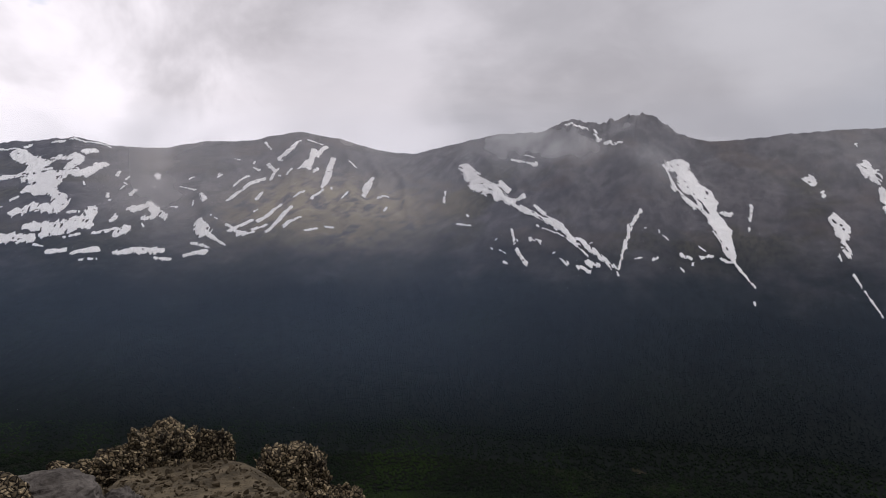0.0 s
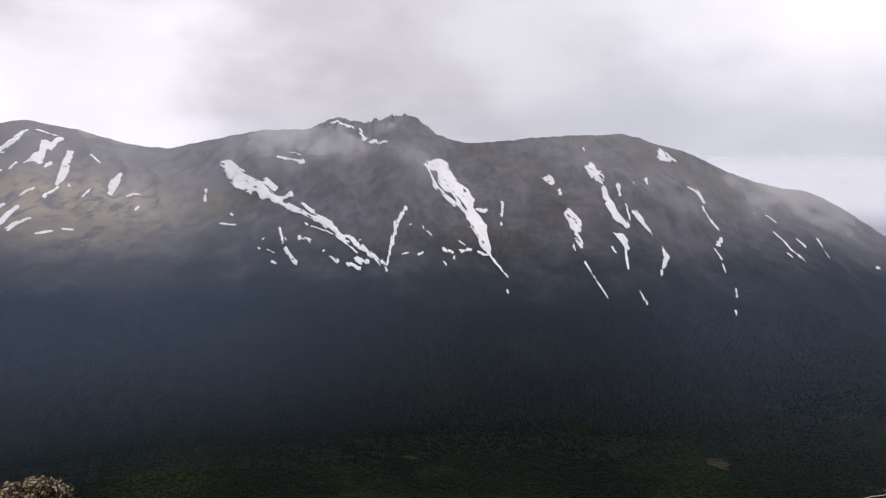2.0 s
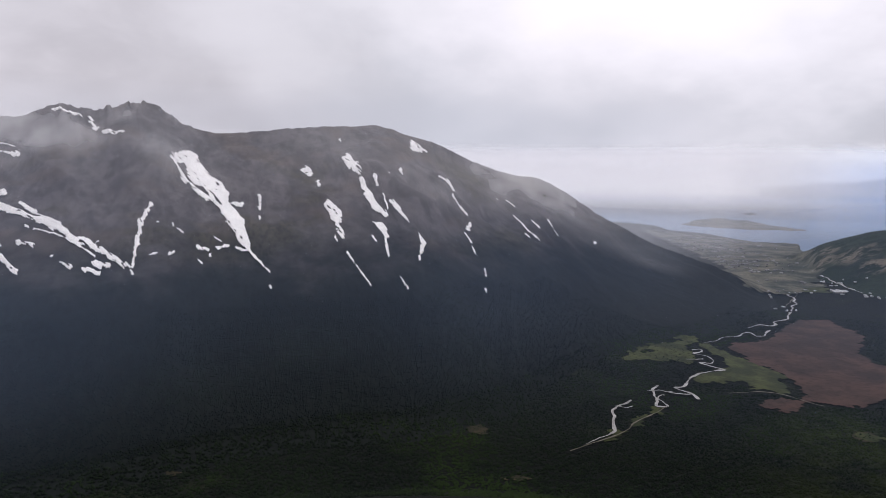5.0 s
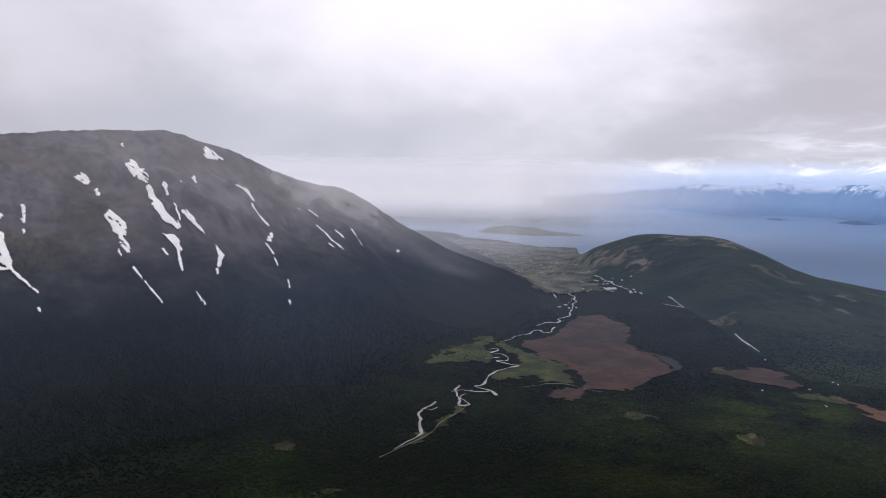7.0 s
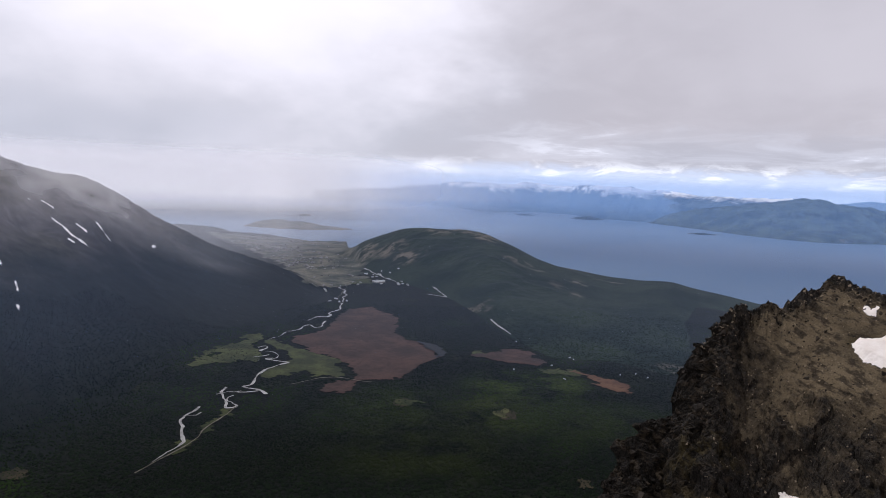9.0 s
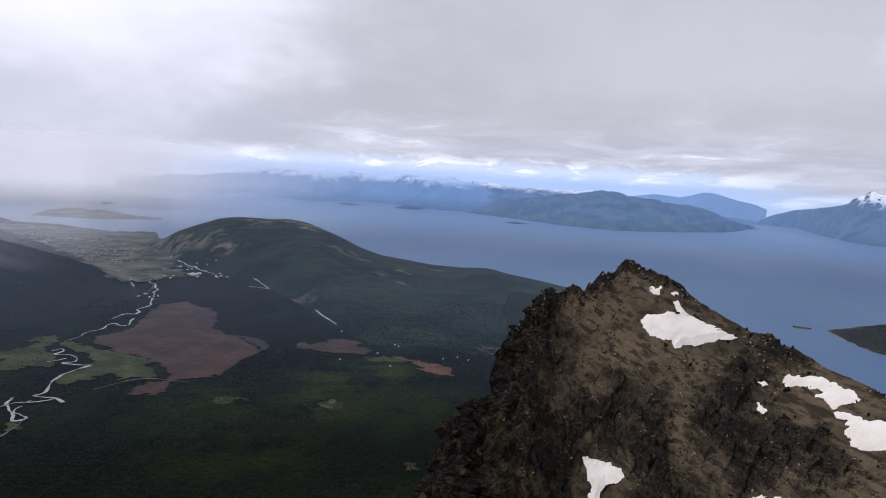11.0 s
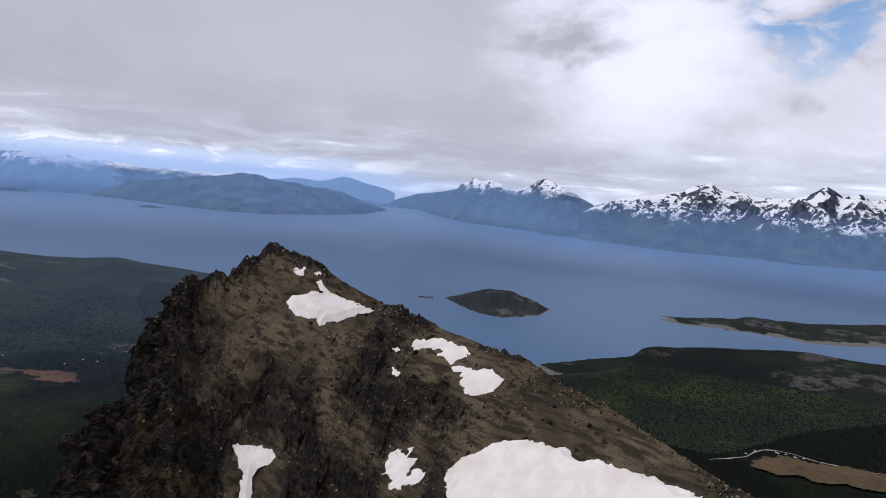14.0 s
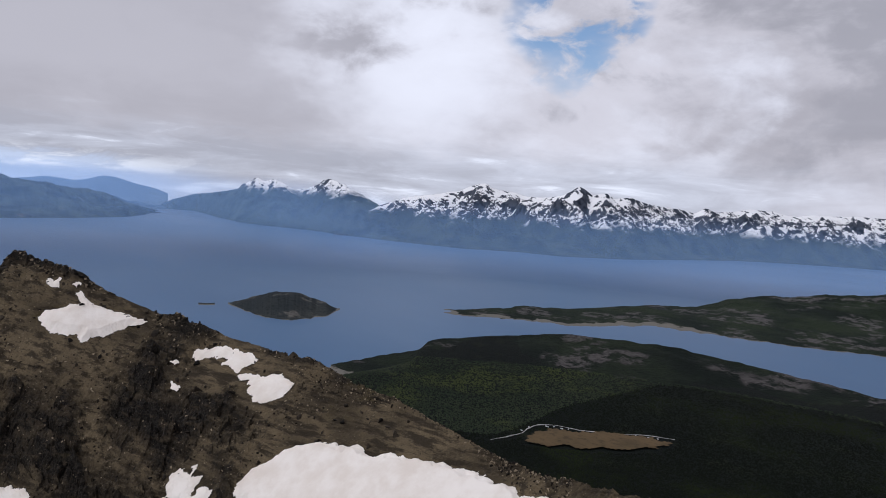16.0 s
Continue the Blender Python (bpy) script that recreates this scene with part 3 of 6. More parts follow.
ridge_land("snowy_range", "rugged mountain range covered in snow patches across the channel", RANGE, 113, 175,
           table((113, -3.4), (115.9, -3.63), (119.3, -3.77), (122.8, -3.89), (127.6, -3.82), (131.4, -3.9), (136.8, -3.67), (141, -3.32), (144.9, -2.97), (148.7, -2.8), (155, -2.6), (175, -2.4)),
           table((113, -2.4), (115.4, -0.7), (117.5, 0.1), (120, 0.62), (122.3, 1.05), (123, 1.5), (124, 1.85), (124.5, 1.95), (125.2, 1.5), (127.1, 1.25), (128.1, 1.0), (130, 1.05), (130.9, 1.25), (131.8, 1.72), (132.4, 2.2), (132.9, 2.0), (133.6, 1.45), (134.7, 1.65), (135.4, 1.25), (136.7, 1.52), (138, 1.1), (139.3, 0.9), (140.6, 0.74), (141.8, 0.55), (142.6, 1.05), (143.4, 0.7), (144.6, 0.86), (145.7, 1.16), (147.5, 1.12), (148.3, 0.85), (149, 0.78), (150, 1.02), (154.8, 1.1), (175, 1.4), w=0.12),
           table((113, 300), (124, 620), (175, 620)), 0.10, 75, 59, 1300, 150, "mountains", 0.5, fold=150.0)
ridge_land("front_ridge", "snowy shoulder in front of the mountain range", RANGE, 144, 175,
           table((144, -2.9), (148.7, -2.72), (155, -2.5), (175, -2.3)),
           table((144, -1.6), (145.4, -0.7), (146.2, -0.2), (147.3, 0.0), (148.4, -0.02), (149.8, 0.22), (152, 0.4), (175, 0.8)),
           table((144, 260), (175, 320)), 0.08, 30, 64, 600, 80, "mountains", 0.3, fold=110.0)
ridge_land("peninsula", "low rocky wooded peninsula reaching into the channel", WOODS, 121.6, 175,
           table((121.6, -9.5), (122.7, -9.72), (124.7, -9.66), (130.5, -9.63), (132.4, -9.7), (135.1, -9.5), (139.4, -8.9), (143.6, -9.04), (148.2, -9.07), (155.8, -8.78), (175, -8.6)),
           table((121.6, -9.42), (122.2, -9.2), (122.7, -9.38), (123.2, -9.55), (124.7, -9.23), (126.4, -9.02), (128, -8.5), (129.4, -8.35), (131.8, -8.5), (135, -8.34), (137.2, -8.05), (139.3, -7.7), (141.4, -7.45), (143.4, -6.69), (145.3, -6.07), (147.1, -5.6), (150, -5.05), (155.3, -4.2), (175, -3.5)),
           table((121.6, 30), (128, 110), (140, 250), (150, 420), (175, 500)), 0.25, 16, 61, 500, 70, "peninsula", 0.0, (2.0, 0), 0.012)
ridge_land("lowland_ridge", "low wooded ridge with bare rock along the shore", SHADED_WOODS, 112, 180,
           table((112, -15.3), (119, -16.5), (130, -16.5), (145, -16.5), (156, -17), (180, -17)),
           table((112, -14.5), (113.7, -14.15), (118, -13.4), (119.9, -12.8), (120.5, -12.0), (122.4, -11.7), (126.3, -11.4), (128.7, -10.82), (131, -10.5), (134.3, -10.37), (137.4, -10.28), (141.7, -10.43), (145.8, -10.82), (149.5, -11.22), (152, -11.33), (156.1, -11.8), (180, -12)),
           table((112, 30), (119, 150), (128, 230), (156, 200), (180, 200)), 0.12, 9, 67, 400, 60, "ridge", 0.0, (5.0, 0), 0.01)
ridge_land("island", "small dark wooded island in the channel", ISLE, 103.3, 112.7,
           table((103.3, -9.6), (104, -9.9), (106, -10.6), (109, -10.87), (111.5, -10.4), (112.5, -9.9), (112.7, -9.8)),
           table((103.3, -9.55), (104.5, -9.1), (107, -8.6), (108.8, -8.49), (110.5, -8.8), (112, -9.4), (112.7, -9.75)),
           table((103.3, 8), (105, 70), (108, 100), (111, 70), (112.7, 8)), 0.25, 14, 71, 260, 60, "island", 0.0, (2.0, 1.2), 0.012)

# ---- the rocky peak on the ridge ----
BEDS = [(75.0, -4.7, 3.8, 5.3), (63.8, -15.2, 3.3, 2.9), (57.7, -17.5, 3.1, 2.2), (66.2, -11.1, 0.8, 0.7), (63.4, -10.6, 1.1, 0.6), (57.2, 2.3, 3.5, 2.1), (51.9, -9.9, 3.0, 1.7), (80.3, -0.9, 1.2, 1.0), (79.4, -3.1, 1.0, 0.8), (37.5, -19.0, 12.2, 7.0)]
PEAK_LINE = table((60, -40), (68, -32), (72.2, -25.4), (73, -23.3), (74.1, -21.3), (75.7, -19), (77, -18.4), (77.9, -17.7), (78.05, -15.4), (78.6, -13.8), (78.8, -11.8), (79.7, -11.65), (80.35, -10.35), (81.75, -9.25), (83, -9.45), (83.5, -8.85), (84.8, -8.55), (85.45, -7.6), (86.9, -6.8), (88.1, -6.05), (89.5, -6.35), (91, -6.9), (91.8, -7.05), (94.3, -8.75), (99, -10.9), (103.8, -12.4), (108.7, -13.8), (113.6, -15.5), (118.5, -17.4), (123.4, -19.45), (128, -21.25), (131.4, -21.97), (139.5, -22.4), (150, -24), (175, -30), w=0.12)
PEAK_EDGE = table((60, 55), (72, 64), (78, 76), (88, 86), (96, 78), (106, 66), (119, 52), (132, 40), (140, 34), (175, 26))
PEAK_LOW = table((60, -48), (75, -42), (90, -38), (120, -44), (140, -52), (175, -60))


def blocks(x, y, size, seed):
    """Broken rock: level steps with sharp sides, in skewed uneven cells."""
    wx, wy = x + 0.45 * size * fbm(x / size, y / size, 3, seed), y + 0.45 * size * fbm(x / size + 7, y / size, 3, seed + 1)
    i, j = np.floor(wx / size + 0.4 * wy / size), np.floor(wy / size * 1.3)
    return hashed(i, j, seed + 2) - 0.5


def calm_ground(x, y):
    """Level hollows in which the snow lies."""
    calm = np.zeros(np.shape(x))
    for cx, cy, rx, ry in BEDS:
        calm = np.maximum(calm, step(1.55, 0.95, np.hypot((x - cx) / rx, (y - cy) / ry)))
    return calm


def peak_crag(b, r):
    """Where bare dark rock breaks through (1) and where scree lies (0)."""
    x, y = polar(b, r)
    v = np.clip((r / PEAK_EDGE(b) - 0.52) / 0.48, 0, 1)
    along_bed, across = 0.89 * x + 0.46 * y, 0.89 * y - 0.46 * x          # the beds dip along the ridge
    c = 0.7 * fbm(along_bed / 9, across / 4, 6, 83, 0.70) + 0.03
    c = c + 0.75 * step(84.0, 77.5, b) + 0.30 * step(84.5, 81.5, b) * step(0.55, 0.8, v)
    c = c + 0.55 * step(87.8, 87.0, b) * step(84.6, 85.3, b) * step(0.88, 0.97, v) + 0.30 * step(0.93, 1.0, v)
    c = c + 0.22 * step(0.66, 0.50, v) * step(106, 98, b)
    c = c - 0.55 * step(83.5, 85.5, b) * step(98, 93, b) * step(0.60, 0.74, v) * step(1.0, 0.93, v)
    c = c - 0.30 * step(104, 116, b)
    return step(-0.30, 0.30, c) * (1 - calm_ground(x, y))


def peak_height(b, r):
    edge = PEAK_EDGE(b)
    jag = 0.35 * fbm(b * 1.6, 0 * b, 4, 88, 0.65) * (0.3 + step(92, 84, b)) * step(60, 74, b) * step(0.72, 1.0, (r / edge - 0.52) / 0.48)
    top = EYE + edge * tan_deg(PEAK_LINE(b) + jag)
    near = edge * 0.52
    low = EYE + near * tan_deg(PEAK_LOW(b))
    u = (r - near) / (edge - near)
    x, y = polar(b, r)
    v = np.clip(u, 0, 1)
    z = low + (top - low) * v
    calm = calm_ground(x, y)
    crag = peak_crag(b, r)
    along_bed, across = 0.89 * x + 0.46 * y, 0.89 * y - 0.46 * x
    swell = ridged(along_bed / 20, across / 9, 4, 81, 0.5) * 1.0 * (1 - 0.7 * calm)
    big = 0.60 + 0.45 * step(88, 78, b)
    broken = big * (2.0 * blocks(along_bed * 0.6, across, 2.8, 201) + 1.2 * blocks(along_bed * 0.6, across, 1.3, 211)) + 0.5 * blocks(along_bed * 0.7, across, 0.65, 221) + 0.16 * blocks(x, y, 0.32, 231)
    rubble = (0.22 * ridged(x / 1.3, y / 1.3, 4, 85, 0.62) + 0.05 * blocks(x, y, 0.45, 241) + 0.45 * fbm(along_bed / 7, across / 3.2, 3, 87)) * (1 - 0.7 * calm)
    keep = 1 - 0.75 * step(0.9, 1.0, v)
    z = z + step(0.0, 0.2, u) * (swell * keep * (0.5 + 0.5 * crag) + broken * crag * (1 - 0.55 * step(0.93, 1.0, v)) + rubble)
    return np.where(u > 1, z - (u - 1) * (edge - near) * (1.6 + 0.4 * step(84, 74, b)), z)


u = np.concatenate([np.linspace(0, 1, 330), 1 + np.linspace(0.01, 1.6, 40)])
b = np.repeat(np.concatenate([np.linspace(60, 66, 40), np.linspace(66.1, 142, 1000), np.linspace(142.3, 175, 90)])[:, None], len(u), 1)
r = PEAK_EDGE(b) * (0.52 + 0.48 * u[None, :])
z = peak_height(b, r)
# the steep side breaks into ledges and overhangs: shift it sideways by height
cliff = step(84, 77, b) * step(60, 66, b)
shift = 1.1 * (blocks(r, z, 2.6, 261) + 0.7 * blocks(r, z, 1.1, 271) + 0.5 * blocks(r, z, 0.5, 281)) + 0.5 * fbm(r / 2, z / 2, 3, 291)
crag = peak_crag(b, r)
x, y = polar(b + cliff * shift, r)
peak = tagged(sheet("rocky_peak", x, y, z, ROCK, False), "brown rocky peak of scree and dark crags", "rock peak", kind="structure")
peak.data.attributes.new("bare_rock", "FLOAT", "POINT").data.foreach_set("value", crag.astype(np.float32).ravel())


# ---- snow lying on the slopes ----
def inside(px, py, outline):
    """How far points lie outside a closed outline (negative: within)."""
    px, py = np.asarray(px, float), np.asarray(py, float)
    far, odd = np.full(px.shape, 1e9), np.zeros(px.shape, bool)
    for (ax, ay), (bx, by) in zip(outline, outline[1:] + outline[:1]):
        dx, dy = bx - ax, by - ay
        k = np.clip(((px - ax) * dx + (py - ay) * dy) / (dx * dx + dy * dy + 1e-9), 0, 1)
        far = np.minimum(far, np.hypot(px - ax - k * dx, py - ay - k * dy))
        cross = (ay > py) != (by > py)
        odd ^= cross & (px < (bx - ax) * (py - ay) / (by - ay + 1e-12) + ax)
    return np.where(odd, -far, far)


def pieces(full):
    """Numbers the connected groups of a grid of cells, largest first."""
    mark = np.zeros(full.shape, np.int32)
    m, k = full.shape
    groups = []
    for i0, j0 in zip(*np.nonzero(full)):
        if mark[i0, j0]:
            continue
        label, todo, count = len(groups) + 1, [(i0, j0)], 0
        mark[i0, j0] = label
        while todo:
            i, j = todo.pop()
            count += 1
            for p, q in ((i + 1, j), (i - 1, j), (i, j + 1), (i, j - 1)):
                if 0 <= p < m and 0 <= q < k and full[p, q] and not mark[p, q]:
                    mark[p, q] = label
                    todo.append((p, q))
        groups.append((count, label))
    return mark, sorted(groups, reverse=True)


def cells(name, x, y, z, keep, mat, least=0.012, small=7):
    """The cells of a grid for which all corners are kept: one mesh for each connected piece."""
    m, k = x.shape
    full = keep[:-1, :-1] & keep[:-1, 1:] & keep[1:, 1:] & keep[1:, :-1]
    idx = np.arange(m * k).reshape(m, k)
    quads = np.stack([idx[:-1, :-1], idx[:-1, 1:], idx[1:, 1:], idx[1:, :-1]], -1)
    mark, groups = pieces(full)
    made = []
    for count, label in groups[:12]:
        if count < max(small, least * groups[0][0]):
            break
        faces = quads[mark == label]
        used, inv = np.unique(faces, return_inverse=True)
        verts = np.stack([x, y, z], -1).reshape(-1, 3)[used]
        me = mesh_from(name, verts, inv.reshape(faces.shape), mat)
        if sum(me.polygons[i].normal.z for i in range(len(me.polygons))) < 0:
            me.flip_normals()
        made.append(new(name, me))
    return made


def snow_streak(points):
    """Snow in a gully of the mountain: points of (bearing, distance, half width)."""
    pts = np.array(points, float)
    arc = np.radians(pts[:, 0]) * 720.0
    pad = pts[:, 2].max() + 4
    cell = 0.5
    a, d = np.meshgrid(np.arange(arc.min() - pad, arc.max() + pad, cell), np.arange(pts[:, 1].min() - 2.2 * pad, pts[:, 1].max() + 2.2 * pad, cell * 1.6), indexing="ij")
    far = np.full(a.shape, 1e9)
    squash = 0.55                      # the slope is seen foreshortened along its fall
    for i in range(len(pts) - 1):
        ax, ay, bx, by = arc[i], pts[i, 1] * squash, arc[i + 1], pts[i + 1, 1] * squash
        dx, dy = bx - ax, by - ay
        k = np.clip(((a - ax) * dx + (d * squash - ay) * dy) / (dx * dx + dy * dy + 1e-9), 0, 1)
        w = pts[i, 2] + k * (pts[i + 1, 2] - pts[i, 2])
        far = np.minimum(far, np.hypot(a - ax - k * dx, d * squash - ay - k * dy) - w)
    slant = a + 0.5 * d * (1 if pts[0, 0] > -24 else -0.5)
    rough = np.clip(pts[:, 2].mean() * (1.2 if pts[0, 0] > -24 else 0.7), 1.0, 4.2)
    far = far + rough * (fbm(slant / 2.6, d / 12.0, 4, 91, 0.62) + 0.05)
    far = np.where(fbm(slant / 3.2, d / 14.0, 3, 93, 0.6) > 0.52, 1.0, far)          # stones melt out
    b = np.degrees(a / 720.0)
    x, y = polar(b, d)
    z = mountain_height(b, d) + 0.7 + np.clip(-far, 0, 1.5) * 0.5
    ob = cells("snow_patch", x, y, z, (far < 0) & (d < MTN_CREST(b)), FIRN)
    for o in ob:
        tagged(o, "old white snow patch in a mountain gully", "snow", "snow on the mountain")


def snow_bed(outline, ragged=0.5, thick=0.25):
    """A snow bed on the rocky peak, by its outline in plan."""
    pts = np.array(outline)
    lo, hi = pts.min(0) - 1, pts.max(0) + 1
    cell = max(0.06, (hi - lo).max() / 260)
    x, y = np.meshgrid(np.arange(lo[0], hi[0], cell), np.arange(lo[1], hi[1], cell), indexing="ij")
    far = inside(x, y, outline) + ragged * (fbm(x / 1.6, y / 1.6, 5, 95, 0.62)) + 0.22 * fbm(x / 0.5, y / 0.5, 3, 97, 0.6)
    b, r = np.degrees(np.arctan2(x, y)), np.hypot(x, y)
    soft = sum(peak_height(b + i, r + j) for i, j in ((0, 0), (0.7, 0), (-0.7, 0), (0, 0.8), (0, -0.8), (1.4, 0.4), (-1.4, -0.4), (0.4, 1.5), (-0.4, -1.5))) / 9
    z = np.maximum(soft + thick * np.clip(-far / 0.8, 0, 1), np.minimum(peak_height(b, r), soft + thick * 1.2)) + 0.03
    ob = cells("snow_patch", x, y, z, far < 0, SNOW)
    for o in ob:
        tagged(o, "old white snow bed lying on brown scree", "snow", "snow on the peak")


snow_streak([(-18.43, 828, 5.6), (-16.85, 758, 9.5), (-15.37, 712, 6.6), (-14.39, 696, 3.5)])
snow_streak([(-14.63, 697, 3.5), (-11.46, 646, 3.2), (-9.04, 597, 4.0), (-7.10, 575, 3.4), (-5.09, 546, 1.8), (-4.75, 522, 0.9)])
snow_streak([(-15.39, 744, 2.5), (-14.41, 720, 3.6)])
snow_streak([(-13.90, 697, 1.8), (-13.18, 697, 3.5)])
snow_streak([(-12.21, 678, 2.8), (-10.75, 639, 2.7), (-9.77, 617, 2.6)])
snow_streak([(-11.92, 633, 1.1), (-9.50, 596, 1.0), (-7.56, 569, 1.4)])
snow_streak([(-7.54, 559, 2.8), (-6.59, 554, 2.3)])
snow_streak([(-9.92, 563, 0.9), (-9.20, 554, 1.9)])
snow_streak([(-8.38, 551, 2.3), (-7.28, 546, 1.4)])
snow_streak([(-3.42, 637, 2.1), (-4.18, 609, 3.1), (-4.56, 576, 1.9), (-4.95, 547, 1.8)])
snow_streak([(-1.51, 749, 4.4), (-0.30, 776, 9.1), (0.21, 730, 12.2), (1.43, 702, 11.2), (2.22, 661, 7.2)])
snow_streak([(2.22, 661, 7.8), (2.95, 638, 8.6), (3.53, 607, 6.1), (4.13, 585, 2.5), (5.54, 552, 0.9)])
snow_streak([(2.54, 673, 2.3), (3.46, 670, 2.8)])
snow_streak([(5.62, 531, 1.8), (5.71, 528, 1.3)])
snow_streak([(-1.74, 753, 1.9), (-0.77, 711, 3.0), (0.82, 674, 3.4)])
snow_streak([(-9.80, 849, 1.4), (-7.92, 826, 2.1)])
snow_streak([(-7.36, 824, 2.1), (-6.97, 801, 2.7)])
snow_streak([(-6.41, 792, 2.7), (-5.23, 783, 2.6)])
snow_streak([(-14.22, 803, 2.0), (-12.06, 771, 2.6)])
snow_streak([(-13.27, 814, 1.4), (-12.31, 794, 1.3)])
snow_streak([(-15.19, 601, 1.0), (-14.54, 591, 1.5)])
snow_streak([(-14.67, 577, 1.5), (-14.42, 573, 1.0)])
snow_streak([(-13.57, 595, 1.5), (-12.81, 567, 2.9)])
snow_streak([(-12.37, 607, 3.1), (-11.60, 600, 2.5)])
snow_streak([(-14.09, 632, 1.6), (-13.83, 611, 1.5)])
snow_streak([(-19.87, 774, 1.9), (-20.00, 744, 1.9)])
snow_streak([(-18.76, 667, 1.1), (-17.68, 658, 1.7)])
snow_streak([(-18.03, 685, 1.7), (-17.88, 682, 1.1)])
snow_streak([(-4.29, 559, 0.9), (-2.94, 565, 0.9)])
snow_streak([(-2.25, 564, 1.4), (-1.81, 571, 1.4)])
snow_streak([(-0.05, 590, 2.0), (0.82, 588, 1.5)])
snow_streak([(1.46, 593, 2.0), (2.40, 596, 1.5)])
snow_streak([(2.95, 592, 1.5), (3.79, 587, 1.5)])
snow_streak([(8.84, 743, 5.0), (9.04, 734, 3.7)])
snow_streak([(9.73, 716, 2.4), (9.84, 702, 2.4)])
snow_streak([(10.69, 660, 5.0), (11.19, 643, 7.0), (11.35, 628, 5.3)])
snow_streak([(11.21, 628, 4.2), (11.72, 603, 2.5)])
snow_streak([(11.08, 609, 1.5), (11.28, 597, 1.5)])
snow_streak([(12.14, 577, 1.0), (13.25, 548, 1.4), (14.16, 526, 0.9)])
snow_streak([(12.22, 760, 5.7), (12.72, 741, 5.6), (13.22, 726, 3.0)])
snow_streak([(13.42, 710, 3.0), (14.07, 680, 4.6), (14.58, 658, 5.0), (15.41, 649, 3.3)])
snow_streak([(14.61, 716, 2.4), (14.72, 702, 2.4)])
snow_streak([(16.00, 676, 2.8), (16.50, 668, 3.4), (17.00, 655, 2.2), (17.51, 641, 1.1)])
snow_streak([(15.27, 687, 1.2), (15.68, 661, 1.1)])
snow_streak([(14.28, 627, 1.6), (15.11, 624, 4.7), (15.61, 610, 3.1)])
snow_streak([(15.47, 606, 2.0), (15.71, 572, 1.0)])
snow_streak([(14.30, 602, 1.5), (14.66, 594, 1.0)])
snow_streak([(18.35, 623, 1.6), (18.75, 606, 3.0), (18.33, 573, 1.0)])
snow_streak([(16.78, 544, 0.9), (17.33, 531, 2.2)])
snow_streak([(17.76, 832, 2.8), (18.11, 817, 7.5), (18.72, 820, 3.4)])
snow_streak([(20.18, 765, 2.6), (20.90, 761, 3.8), (21.38, 748, 2.5)])
snow_streak([(21.31, 731, 1.8), (22.46, 707, 1.8)])
snow_streak([(22.86, 691, 1.7), (22.61, 676, 2.3)])
snow_streak([(22.44, 663, 1.7), (22.93, 652, 1.6)])
snow_streak([(23.04, 643, 1.1), (23.30, 628, 1.1)])
snow_streak([(24.16, 609, 1.0), (24.28, 595, 1.0)])
snow_streak([(24.25, 570, 1.4), (24.31, 564, 0.9)])
snow_streak([(26.56, 750, 1.3), (27.88, 720, 1.8), (28.91, 708, 1.8)])
snow_streak([(28.18, 750, 1.3), (28.76, 739, 1.2)])
snow_streak([(29.54, 768, 1.3), (30.36, 743, 1.2)])
snow_streak([(33.51, 787, 2.0), (33.59, 788, 1.3)])
snow_streak([(4.96, 688, 1.7), (4.96, 663, 2.2)])
snow_streak([(4.92, 649, 1.1), (4.92, 642, 1.1)])
snow_streak([(15.71, 730, 1.2), (15.81, 727, 1.2)])
snow_streak([(16.73, 755, 1.9), (16.88, 748, 1.3)])
snow_streak([(11.57, 810, 1.4), (11.72, 803, 1.3)])
snow_streak([(26.60, 779, 1.0), (25.92, 789, 1.0)])
snow_streak([(25.02, 781, 1.0), (25.25, 780, 1.0)])
snow_streak([(27.58, 711, 1.2), (27.90, 706, 1.2)])

snow_streak([(-53.80, 874, 4.1), (-52.05, 882, 4.3), (-50.61, 888, 3.3)])
snow_streak([(-52.51, 951, 8.9), (-51.13, 913, 9.6), (-51.69, 892, 7.3)])
snow_streak([(-50.22, 929, 5.5), (-48.74, 921, 6.5), (-49.44, 883, 5.2)])
snow_streak([(-50.27, 862, 6.1), (-48.41, 866, 6.1), (-47.16, 914, 5.4)])
snow_streak([(-51.65, 863, 10.0), (-50.57, 859, 12.0), (-51.04, 833, 11.5), (-52.19, 834, 5.9)])
snow_streak([(-50.34, 813, 5.8), (-50.00, 791, 7.3), (-50.58, 774, 7.2), (-51.83, 788, 6.5), (-53.07, 777, 4.7)])
snow_streak([(-52.43, 744, 6.1), (-50.46, 730, 7.6), (-48.65, 738, 8.6), (-47.96, 769, 5.5)])
snow_streak([(-51.39, 720, 5.1), (-49.36, 722, 4.3)])
snow_streak([(-54.03, 722, 5.9), (-52.12, 714, 5.1)])
snow_streak([(-51.28, 683, 2.6), (-49.99, 679, 3.3)])
snow_streak([(-49.44, 669, 2.4), (-47.83, 678, 3.3)])
snow_streak([(-46.55, 672, 3.3), (-45.14, 674, 4.0), (-43.29, 669, 4.0)])
snow_streak([(-43.73, 654, 2.4), (-42.68, 648, 2.7)])
snow_streak([(-41.61, 650, 2.4), (-40.00, 649, 3.8)])
snow_streak([(-40.38, 719, 6.8), (-39.96, 696, 7.3)])
snow_streak([(-39.96, 694, 3.4), (-39.19, 675, 2.2), (-38.40, 658, 1.7)])
snow_streak([(-40.94, 677, 2.2), (-39.73, 657, 1.7)])
snow_streak([(-43.99, 778, 5.5), (-43.47, 762, 6.2), (-42.90, 749, 3.6)])
